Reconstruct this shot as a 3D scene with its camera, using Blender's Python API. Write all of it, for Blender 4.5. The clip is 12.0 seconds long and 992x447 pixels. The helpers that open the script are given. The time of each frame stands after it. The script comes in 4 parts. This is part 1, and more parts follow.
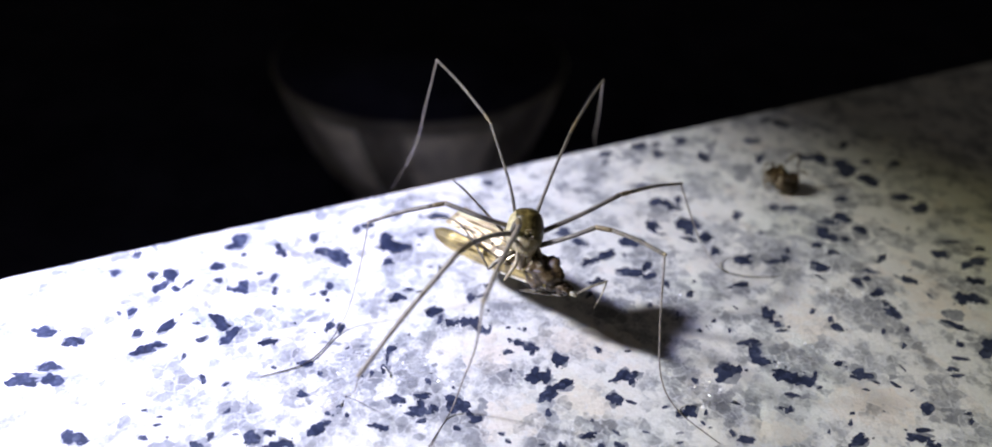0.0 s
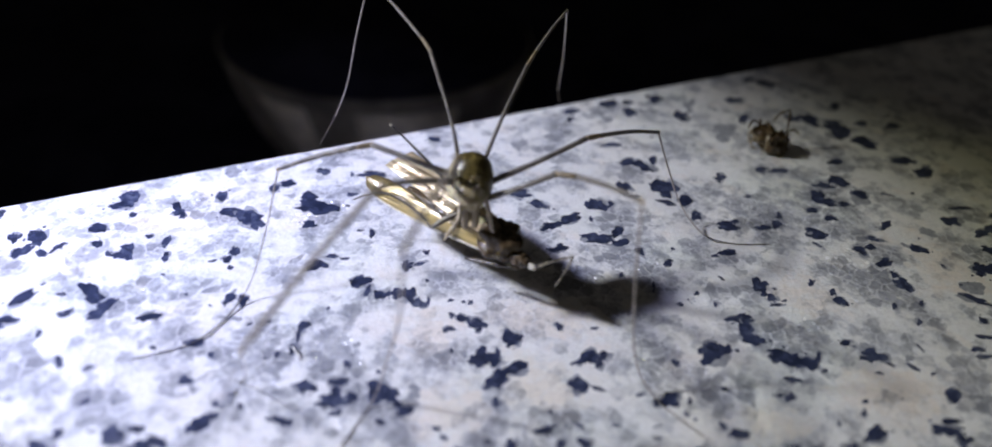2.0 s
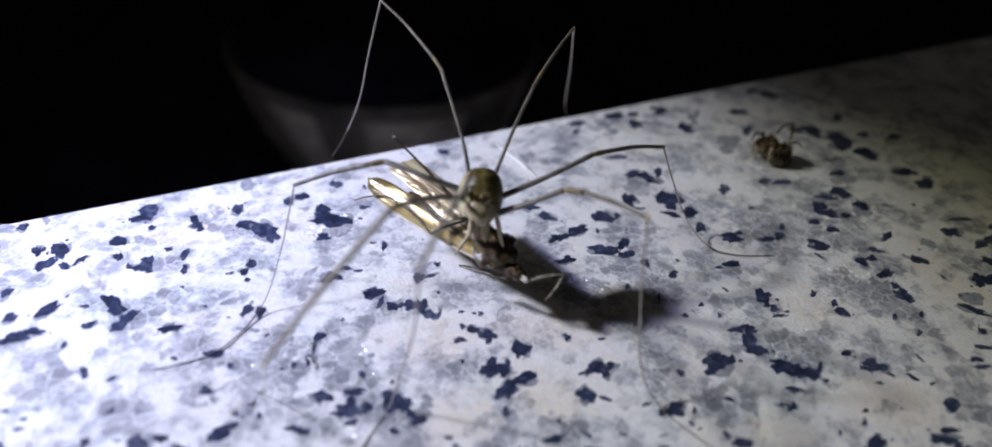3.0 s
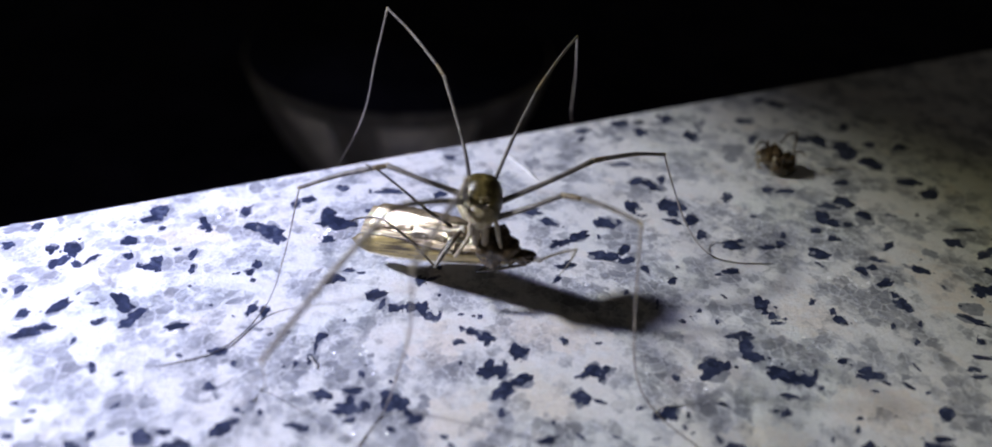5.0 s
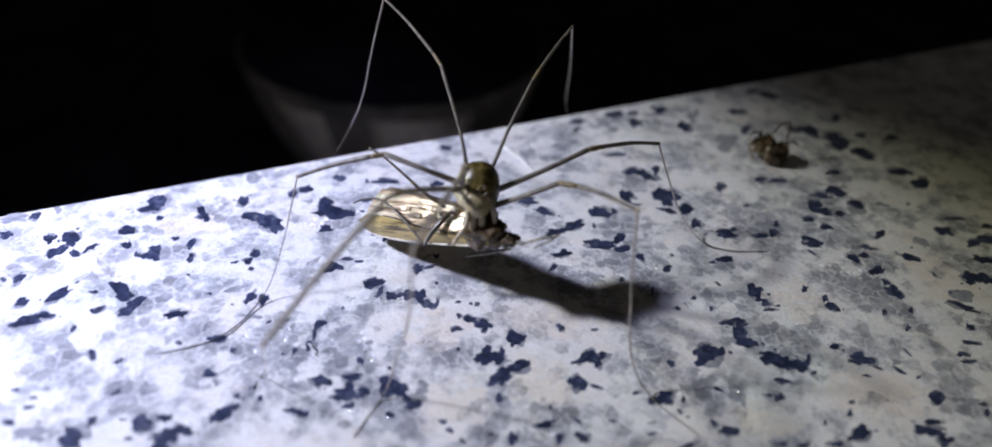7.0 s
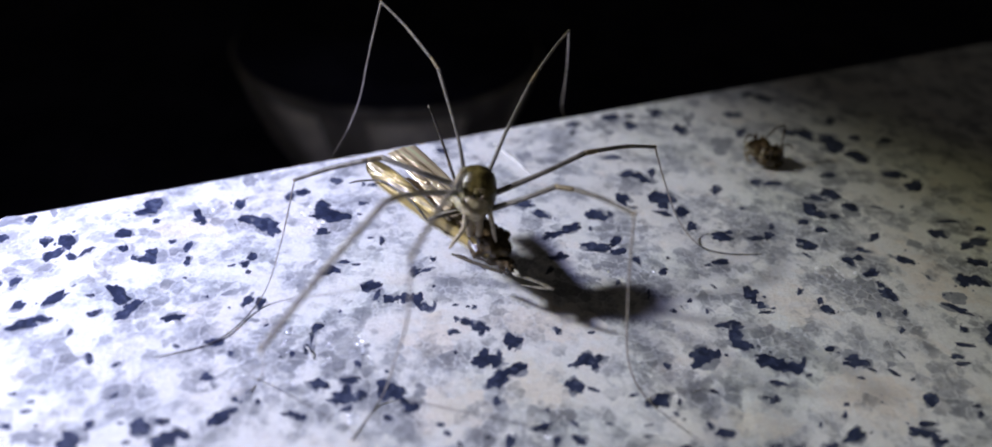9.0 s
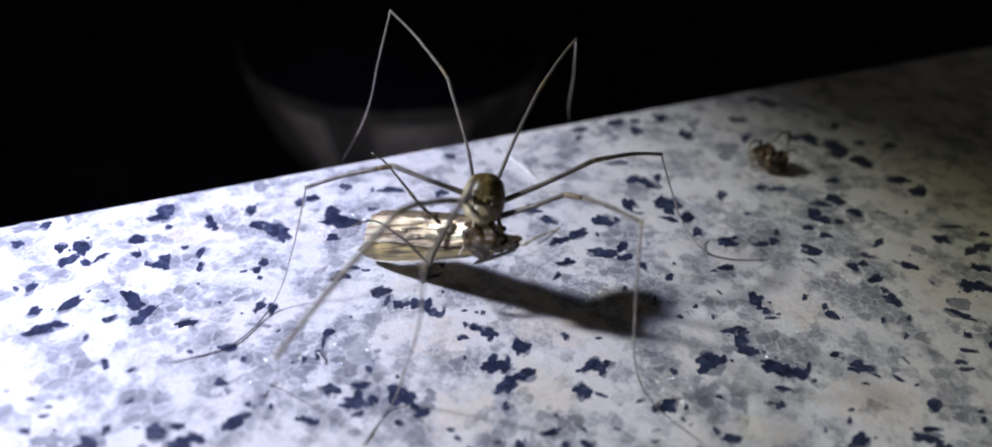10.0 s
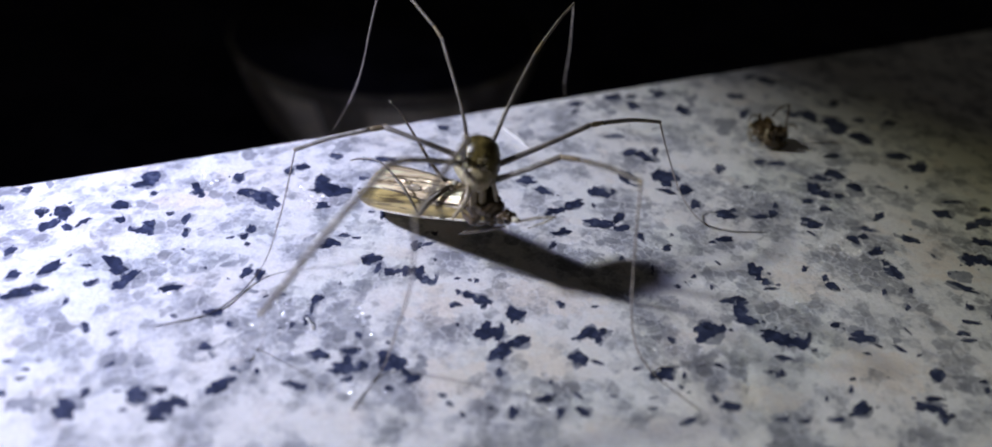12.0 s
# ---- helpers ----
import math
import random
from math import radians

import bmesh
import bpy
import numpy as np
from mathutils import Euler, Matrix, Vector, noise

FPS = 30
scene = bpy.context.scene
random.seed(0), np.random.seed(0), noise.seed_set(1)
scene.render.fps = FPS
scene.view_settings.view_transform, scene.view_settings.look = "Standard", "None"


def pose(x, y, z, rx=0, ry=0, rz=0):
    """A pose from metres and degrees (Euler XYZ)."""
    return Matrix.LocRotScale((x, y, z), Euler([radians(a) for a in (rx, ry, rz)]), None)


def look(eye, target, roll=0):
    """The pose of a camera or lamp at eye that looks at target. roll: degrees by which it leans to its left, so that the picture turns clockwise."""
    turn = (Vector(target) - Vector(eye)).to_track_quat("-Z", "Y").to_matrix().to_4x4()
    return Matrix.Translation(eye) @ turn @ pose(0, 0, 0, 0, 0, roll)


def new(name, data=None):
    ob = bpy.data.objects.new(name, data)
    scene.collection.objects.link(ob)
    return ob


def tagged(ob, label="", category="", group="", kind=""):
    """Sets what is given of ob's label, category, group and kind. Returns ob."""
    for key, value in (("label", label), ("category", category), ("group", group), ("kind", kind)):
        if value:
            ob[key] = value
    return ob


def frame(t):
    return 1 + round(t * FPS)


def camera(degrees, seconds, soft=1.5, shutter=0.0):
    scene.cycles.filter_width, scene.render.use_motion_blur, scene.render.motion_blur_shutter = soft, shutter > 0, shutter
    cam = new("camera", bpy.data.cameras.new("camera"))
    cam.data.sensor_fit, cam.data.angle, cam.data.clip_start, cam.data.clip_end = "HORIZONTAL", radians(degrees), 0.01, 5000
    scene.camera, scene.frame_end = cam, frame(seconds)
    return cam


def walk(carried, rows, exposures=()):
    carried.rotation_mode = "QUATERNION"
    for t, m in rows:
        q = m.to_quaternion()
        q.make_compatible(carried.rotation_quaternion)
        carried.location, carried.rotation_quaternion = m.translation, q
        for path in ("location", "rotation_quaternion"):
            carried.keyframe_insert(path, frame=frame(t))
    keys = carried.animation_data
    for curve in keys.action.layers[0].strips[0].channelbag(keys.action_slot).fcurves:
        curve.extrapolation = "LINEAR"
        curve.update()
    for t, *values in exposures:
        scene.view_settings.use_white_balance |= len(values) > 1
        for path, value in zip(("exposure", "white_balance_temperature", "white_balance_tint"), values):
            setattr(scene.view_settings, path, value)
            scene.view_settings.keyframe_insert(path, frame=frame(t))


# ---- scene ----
cam = camera(67.0, 12.0, soft=1.8)
# seconds, eye in metres, then yaw, pitch and roll in degrees
PATH = [
    (0.0, -0.01164, -0.07233, 0.07557, -1.75, -36.01, 2.15),
    (0.5, -0.01163, -0.07258, 0.07480, -1.58, -35.90, 2.21),
    (1.0, -0.00948, -0.07029, 0.07029, -2.33, -35.96, 2.83),
    (1.5, -0.00896, -0.06553, 0.06615, -3.27, -35.84, 3.19),
    (2.0, -0.00780, -0.06049, 0.05973, -4.81, -35.84, 4.27),
    (2.5, -0.00830, -0.06146, 0.06095, -4.48, -35.71, 4.01),
    (4.5, -0.00870, -0.06213, 0.06317, -3.98, -35.56, 3.89),
    (5.0, -0.00667, -0.06323, 0.06290, -2.77, -35.16, 3.72),
    (5.5, -0.00728, -0.06437, 0.06335, -2.54, -35.29, 3.64),
    (6.0, -0.00732, -0.06465, 0.06321, -2.82, -35.38, 3.74),
    (6.5, -0.00744, -0.06463, 0.06323, -3.28, -35.46, 3.85),
    (7.0, -0.00712, -0.06436, 0.06274, -3.44, -35.55, 3.98),
    (9.0, -0.00745, -0.06444, 0.06307, -3.94, -35.42, 4.26),
    (9.5, -0.00757, -0.06455, 0.06373, -3.70, -35.41, 4.06),
    (10.0, -0.00819, -0.06487, 0.06451, -3.63, -35.49, 4.09),
    (10.5, -0.00818, -0.06542, 0.06400, -3.40, -35.28, 4.03),
    (11.0, -0.00856, -0.06636, 0.06435, -3.19, -35.23, 4.01),
    (11.5, -0.00879, -0.06613, 0.06368, -3.27, -35.30, 4.13),
    (12.0, -0.00813, -0.06510, 0.06004, -4.35, -35.74, 4.94),
]
walk(cam, [(t, pose(x, y, z, 90 + pitch, 0, yaw) @ pose(0, 0, 0, 0, 0, roll)) for t, x, y, z, yaw, pitch, roll in PATH], [(0.0, 0.46, 6420, 10), (0.25, 0.17, 6320, 10), (0.5, -0.06, 6220, 10), (1.4, -0.06, 6220, 10), (2.0, 0.02, 6220, 10), (2.5, -0.08, 6220, 10), (11.6, -0.11, 6220, 10), (12.0, -0.24, 6220, 10)])

# macro lens: sharp at the animal, soft nearer and farther
cam.data.dof.use_dof = True
cam.data.dof.focus_distance = 0.098
cam.data.dof.aperture_fstop = 11.5

# ---- light: one hand torch at night, a near-black surround ----
world = bpy.data.worlds.new("night")
scene.world = world
world.use_nodes = True
world.node_tree.nodes["Background"].inputs[0].default_value = (1.0, 0.91, 0.79, 1)
world.node_tree.nodes["Background"].inputs[1].default_value = 0.016


def torch_beam(name, energy, colour, size, blend_edge, target, radius):
    """One part of the torch's beam: the hot spot leaves the whole reflector, the spill its small bulb."""
    lamp = bpy.data.lights.new(name, "SPOT")
    lamp.energy, lamp.color = energy, colour
    lamp.shadow_soft_size = radius
    lamp.spot_size, lamp.spot_blend = radians(size), blend_edge
    ob = new(name, lamp)
    ob.matrix_world = look((-0.3235, 0.0450, 0.2350), target)


torch_beam("torch_hot_spot", 8.7, (0.87, 0.91, 1.56), 34.0, 0.92, (-0.124, 0.0335, 0.0), 0.028)
torch_beam("torch_spill", 4.0, (0.965, 0.965, 1.13), 58.2, 0.18, (-0.182, 0.006, 0.0), 0.014)
torch_beam("torch_fringe", 1.35, (1.05, 1.0, 0.32), 58.0, 0.13, (-0.1545, -0.037, 0.0), 0.014)

MM = 0.001
rng = random.Random(7)


# ---- node helpers ----
def material(name, rough=0.5, metal=0.0):
    m = bpy.data.materials.new(name)
    m.use_nodes = True
    b = m.node_tree.nodes["Principled BSDF"]
    b.inputs["Roughness"].default_value = rough
    b.inputs["Metallic"].default_value = metal
    return m, m.node_tree, b


def node(tree, kind, inputs=None, **settings):
    n = tree.nodes.new(kind)
    for key, value in settings.items():
        setattr(n, key, value)
    for key, value in (inputs or {}).items():
        if isinstance(value, bpy.types.NodeSocket):
            tree.links.new(value, n.inputs[key])
        else:
            n.inputs[key].default_value = value
    return n


def ramp(tree, fac, stops, smooth="LINEAR"):
    n = tree.nodes.new("ShaderNodeValToRGB")
    n.color_ramp.interpolation = smooth
    e = n.color_ramp.elements
    while len(e) < len(stops):
        e.new(0.5)
    for item, (at, colour) in zip(e, stops):
        item.position = at
        item.color = (*colour, 1) if len(colour) == 3 else colour
    tree.links.new(fac, n.inputs[0])
    return n.outputs[0]


def blend(tree, fac, a, b, how="MIX"):
    n = node(tree, "ShaderNodeMix", data_type="RGBA", blend_type=how)
    for slot, value in ((0, fac), (6, a), (7, b)):
        if isinstance(value, bpy.types.NodeSocket):
            tree.links.new(value, n.inputs[slot])
        else:
            n.inputs[slot].default_value = (*value, 1) if isinstance(value, tuple) else value
    return n.outputs[2]


def grey(v):
    return (v, v, v)


# ---- materials ----
# fields of quartz and of cream feldspar in the stone: x, y and half widths in mm
QUARTZ_FIELDS = [
    (-43.3, 5.9, 5.2, 4.1), (-27.1, -3.6, 4.9, 5.9), (-19.9, -1.9, 5.1, 5.1), (-14.2, -11.5, 4.0, 3.4), (-41.3, -9.7, 2.9, 2.6), (33.9, 1.2, 6.0, 3.9),
    (46.4, 13.3, 5.4, 5.5), (17.6, -5.0, 4.4, 4.4), (16.0, 13.8, 5.2, 4.1), (37.4, 26.9, 5.4, 5.9), (2.8, -13.1, 3.7, 2.9), (-43.3, 26.0, 3.1, 2.4),
    (21.6, -9.6, 2.8, 2.7), (9.6, 10.9, 4.2, 3.2), (48.9, 30.1, 5.1, 7.1), (-25.7, 23.1, 4.4, 4.6), (-30.3, -7.5, 2.7, 4.5), (-6.3, -2.9, 2.6, 2.5),
]
CREAM_FIELDS = [
    (3.7, 3.4, 7.0, 3.4), (2.9, -7.4, 4.2, 3.7), (-9.4, 0.6, 3.4, 3.8), (37.2, 8.3, 5.1, 3.8), (41.8, -7.6, 6.0, 3.3), (26.6, -11.6, 3.5, 2.2),
    (59.4, 15.3, 4.7, 5.7), (-6.9, -10.4, 4.1, 3.5), (-44.3, 20.5, 5.1, 2.2),
]


def granite_material():
    m, t, b = material("polished_granite", 0.35)
    co = node(t, "ShaderNodeTexCoord").outputs["Object"]

    def cloud(vector, scale, detail, rough=0.55):
        return node(t, "ShaderNodeTexNoise", {"Vector": vector, "Scale": scale, "Detail": detail, "Roughness": rough}).outputs[0]

    def shifted(scale, far):
        """The place, pushed about by noise so that crystal edges run ragged."""
        warp = node(t, "ShaderNodeTexNoise", {"Vector": co, "Scale": scale, "Detail": 4.0, "Roughness": 0.62})
        off = node(t, "ShaderNodeVectorMath", {0: warp.outputs["Color"], 1: (0.5, 0.5, 0.5)}, operation="SUBTRACT").outputs[0]
        off = node(t, "ShaderNodeVectorMath", {0: off, 3: far}, operation="SCALE").outputs[0]
        return node(t, "ShaderNodeVectorMath", {0: co, 1: off}, operation="ADD").outputs[0]

    def total(*terms):
        out = None
        for socket, k in terms:
            n = node(t, "ShaderNodeMath", {0: socket, 1: k}, operation="MULTIPLY").outputs[0]
            out = n if out is None else node(t, "ShaderNodeMath", {0: out, 1: n}, operation="ADD").outputs[0]
        return out

    p = shifted(850.0, 0.0014)
    crystals = node(t, "ShaderNodeTexVoronoi", {"Vector": p, "Scale": 600.0})
    fine = node(t, "ShaderNodeTexVoronoi", {"Vector": p, "Scale": 1900.0})
    cr = node(t, "ShaderNodeSeparateColor", {0: crystals.outputs["Color"]})
    fr = node(t, "ShaderNodeSeparateColor", {0: fine.outputs["Color"]})
    # every crystal takes one value from the large drifts of the stone
    middle = crystals.outputs["Position"]
    big_step = cloud(middle, 150.0, 4.0, 0.55)
    big_soft = cloud(p, 150.0, 4.0, 0.55)
    mid = cloud(co, 420.0, 3.0)
    small = cloud(co, 1500.0, 4.0, 0.65)

    def fields(patches):
        """Ragged oval fields: 1 in the middle of each, 0 outside."""
        out = None
        for x, y, rx, ry in patches:
            q = node(t, "ShaderNodeVectorMath", {0: middle, 1: (x * 0.001, y * 0.001, 0.0)}, operation="SUBTRACT").outputs[0]
            q = node(t, "ShaderNodeVectorMath", {0: q, 1: (1000.0 / rx, 1000.0 / ry, 0.0)}, operation="MULTIPLY").outputs[0]
            d = node(t, "ShaderNodeVectorMath", {0: q}, operation="LENGTH").outputs["Value"]
            out = d if out is None else node(t, "ShaderNodeMath", {0: out, 1: d}, operation="MINIMUM").outputs[0]
        out = node(t, "ShaderNodeMath", {0: mid, 1: 2.2, 2: out}, operation="MULTIPLY_ADD").outputs[0]
        return node(t, "ShaderNodeMapRange", {"Value": out, "From Min": 1.55, "From Max": 2.45, "To Min": 1.0, "To Max": 0.0}).outputs[0]

    quartz, cream = fields(QUARTZ_FIELDS), fields(CREAM_FIELDS)
    # milky feldspar round fields of glassy blue-grey quartz
    f = total((big_step, 0.19), (big_soft, 0.49), (cr.outputs[1], 0.09), (fr.outputs[0], 0.045), (mid, 0.185), (quartz, -0.085), (cream, 0.05))
    colour = ramp(t, f, [(0.36, (0.31, 0.32, 0.36)), (0.42, (0.43, 0.44, 0.48)), (0.463, (0.58, 0.59, 0.615)), (0.498, (0.79, 0.79, 0.80)), (0.55, (0.93, 0.925, 0.925))])
    # inside the fields each crystal has its own tone, and fine grains lie between them
    tone = ramp(t, cr.outputs[0], [(0.0, grey(0.84)), (0.5, grey(1.0)), (1.0, grey(1.2))])
    grain = ramp(t, fr.outputs[1], [(0.0, grey(0.86)), (0.5, grey(1.0)), (1.0, grey(1.15))])
    tone = blend(t, 1.0, tone, grain, "MULTIPLY")
    colour = blend(t, ramp(t, f, [(0.46, grey(0.95)), (0.54, grey(0.16))]), colour, blend(t, 1.0, colour, tone, "MULTIPLY"))
    colour = blend(t, cream, colour, (1.0, 0.94, 0.88), "MULTIPLY")
    # warm feldspar and a faint green cast in drifts
    colour = blend(t, ramp(t, cloud(co, 70.0, 2.0), [(0.50, grey(0)), (0.62, grey(0.4))]), colour, (1.0, 0.96, 0.92), "MULTIPLY")
    colour = blend(t, ramp(t, cloud(co, 160.0, 3.0), [(0.58, grey(0)), (0.70, grey(0.5))]), colour, (1.0, 0.91, 0.84), "MULTIPLY")
    colour = blend(t, ramp(t, cloud(co, 48.0, 2.0), [(0.52, grey(0)), (0.64, grey(0.3))]), colour, (0.93, 1.0, 0.92), "MULTIPLY")
    # veils and fine grain
    colour = blend(t, 0.22, colour, ramp(t, small, [(0.34, grey(0.72)), (0.52, grey(1.0))]), "MULTIPLY")
    # bright cracks and crystal rims in the glassy quartz
    cracks = node(t, "ShaderNodeTexVoronoi", {"Vector": p, "Scale": 600.0}, feature="DISTANCE_TO_EDGE").outputs["Distance"]
    line = ramp(t, cracks, [(0.0, grey(1.0)), (0.04, grey(0.6)), (0.09, grey(0.0))])
    glassy = ramp(t, total((f, 0.45), (cloud(co, 460.0, 2.0), 0.55)), [(0.455, grey(0.6)), (0.51, grey(0.0))])
    colour = blend(t, blend(t, 1.0, line, glassy, "MULTIPLY"), colour, (0.93, 0.93, 0.95))
    t.links.new(colour, b.inputs["Base Color"])
    height = total((fine.outputs["Distance"], 1.0), (small, 1.0), (fr.outputs[1], 0.6))
    bump = node(t, "ShaderNodeBump", {"Strength": 0.35, "Distance": 0.00015, "Height": height})
    # a few crystal faces lie askew and flash in the light
    askew = node(t, "ShaderNodeTexVoronoi", {"Vector": co, "Scale": 2900.0})
    ac = node(t, "ShaderNodeSeparateColor", {0: askew.outputs["Color"]})
    face = node(t, "ShaderNodeMath", {0: total((ac.outputs[2], 1.0), (quartz, 0.10)), 1: 1.02}, operation="GREATER_THAN").outputs[0]
    lean = node(t, "ShaderNodeVectorMath", {0: askew.outputs["Color"], 1: (1.74, 1.70, 0.5)}, operation="SUBTRACT").outputs[0]
    lean = node(t, "ShaderNodeVectorMath", {0: lean, 1: (0.5, 0.5, 0.0)}, operation="MULTIPLY").outputs[0]
    lean = node(t, "ShaderNodeVectorMath", {0: lean, 3: face}, operation="SCALE").outputs[0]
    tilted = node(t, "ShaderNodeVectorMath", {0: bump.outputs[0], 1: lean}, operation="ADD").outputs[0]
    tilted = node(t, "ShaderNodeVectorMath", {0: tilted}, operation="NORMALIZE").outputs[0]
    t.links.new(tilted, b.inputs["Normal"])
    rough = node(t, "ShaderNodeMath", {0: face, 1: -0.35}, operation="MULTIPLY_ADD")
    rough.inputs[2].default_value = 0.45
    t.links.new(rough.outputs[0], b.inputs["Roughness"])
    b.inputs["Subsurface Weight"].default_value = 0.2
    b.inputs["Subsurface Radius"].default_value = (0.0006, 0.00055, 0.0005)
    b.inputs["Subsurface Scale"].default_value = 1.0
    return m


def mica_material(name, tones):
    m, t, b = material(name, 0.3)
    co = node(t, "ShaderNodeTexCoord").outputs["Object"]
    one = node(t, "ShaderNodeObjectInfo").outputs["Random"]
    v = node(t, "ShaderNodeTexVoronoi", {"Vector": co, "Scale": 1500.0})
    r = node(t, "ShaderNodeSeparateColor", {0: v.outputs["Color"]})
    n = node(t, "ShaderNodeTexNoise", {"Vector": co, "Scale": 1800.0, "Detail": 3.0}).outputs[0]
    f = node(t, "ShaderNodeMath", {0: r.outputs[0], 1: n}, operation="MULTIPLY").outputs[0]
    f2 = node(t, "ShaderNodeMath", {0: one, 1: 0.25}, operation="MULTIPLY").outputs[0]
    f = node(t, "ShaderNodeMath", {0: f, 1: f2}, operation="ADD").outputs[0]
    t.links.new(ramp(t, f, tones), b.inputs["Base Color"])
    t.links.new(node(t, "ShaderNodeBump", {"Strength": 0.3, "Distance": 0.0001, "Height": r.outputs[1]}).outputs[0], b.inputs["Normal"])
    return m


def mottled(name, dark, pale, scale, rough, stretch=(1, 1, 1), bump=0.3, depth=0.00008):
    """A surface that wavers between two tones, with fine relief."""
    m, t, b = material(name, rough)
    co = node(t, "ShaderNodeTexCoord").outputs["Object"]
    p = node(t, "ShaderNodeVectorMath", {0: co, 1: stretch}, operation="MULTIPLY").outputs[0]
    n1 = node(t, "ShaderNodeTexNoise", {"Vector": p, "Scale": scale, "Detail": 4.0}).outputs[0]
    n2 = node(t, "ShaderNodeTexNoise", {"Vector": p, "Scale": scale * 4.3, "Detail": 2.0}).outputs[0]
    f = node(t, "ShaderNodeMath", {0: n2, 1: 0.35}, operation="MULTIPLY_ADD")
    t.links.new(node(t, "ShaderNodeMath", {0: n1, 1: 0.65}, operation="MULTIPLY").outputs[0], f.inputs[2])
    t.links.new(ramp(t, f.outputs[0], [(0.36, dark), (0.62, pale)]), b.inputs["Base Color"])
    t.links.new(node(t, "ShaderNodeBump", {"Strength": bump, "Distance": depth, "Height": f.outputs[0]}).outputs[0], b.inputs["Normal"])
    return m


def wing_material(name, ground, vein, gloss, apex=False):
    """Scaly wing: long streaks between the veins, a satin sheen."""
    m, t, b = material(name, gloss)
    co = node(t, "ShaderNodeTexCoord").outputs["Object"]
    p = node(t, "ShaderNodeVectorMath", {0: co, 1: (0.07, 1.0, 0.6)}, operation="MULTIPLY").outputs[0]
    n1 = node(t, "ShaderNodeTexNoise", {"Vector": p, "Scale": 1500.0, "Detail": 4.0, "Roughness": 0.6}).outputs[0]
    q = node(t, "ShaderNodeVectorMath", {0: co, 1: (0.35, 1.0, 1.0)}, operation="MULTIPLY").outputs[0]
    n2 = node(t, "ShaderNodeTexNoise", {"Vector": q, "Scale": 520.0, "Detail": 5.0, "Roughness": 0.65}).outputs[0]
    c = ramp(t, n1, [(0.35, vein), (0.43, tuple(0.6 * u + 0.4 * v for u, v in zip(ground, vein))), (0.49, ground), (0.62, tuple(min(1.0, 1.4 * v) for v in ground))])
    c = blend(t, 0.15 if apex else 0.3, c, ramp(t, n2, [(0.36, (0.45, 0.37, 0.24)), (0.47, grey(1.0))]), "MULTIPLY")
    if apex:  # shade on the wing tip, painted as a darkening to brown
        x = node(t, "ShaderNodeMath", {0: n2, 1: 0.004}, operation="MULTIPLY_ADD")
        t.links.new(node(t, "ShaderNodeSeparateXYZ", {0: co}).outputs[0], x.inputs[2])
        tip = node(t, "ShaderNodeMapRange", {"Value": x.outputs[0], "From Min": 0.0172, "From Max": 0.0186, "To Max": 0.75}).outputs[0]
        c = blend(t, tip, c, (0.10, 0.076, 0.030))
    t.links.new(c, b.inputs["Base Color"])
    glow = node(t, "ShaderNodeBsdfTranslucent", {"Color": c})
    both = node(t, "ShaderNodeMixShader", {0: 0.18, 1: b.outputs[0], 2: glow.outputs[0]})
    t.links.new(both.outputs[0], t.nodes["Material Output"].inputs[0])
    b.inputs["Metallic"].default_value = 0.2 if apex else 0.4  # pearly scales
    b.inputs["Coat Weight"].default_value = 0.5
    b.inputs["Coat Roughness"].default_value = 0.14
    t.links.new(node(t, "ShaderNodeBump", {"Strength": 0.7, "Distance": 0.0003, "Height": node(t, "ShaderNodeMath", {0: n1, 1: n2}, operation="ADD").outputs[0]}).outputs[0], b.inputs["Normal"])
    return m


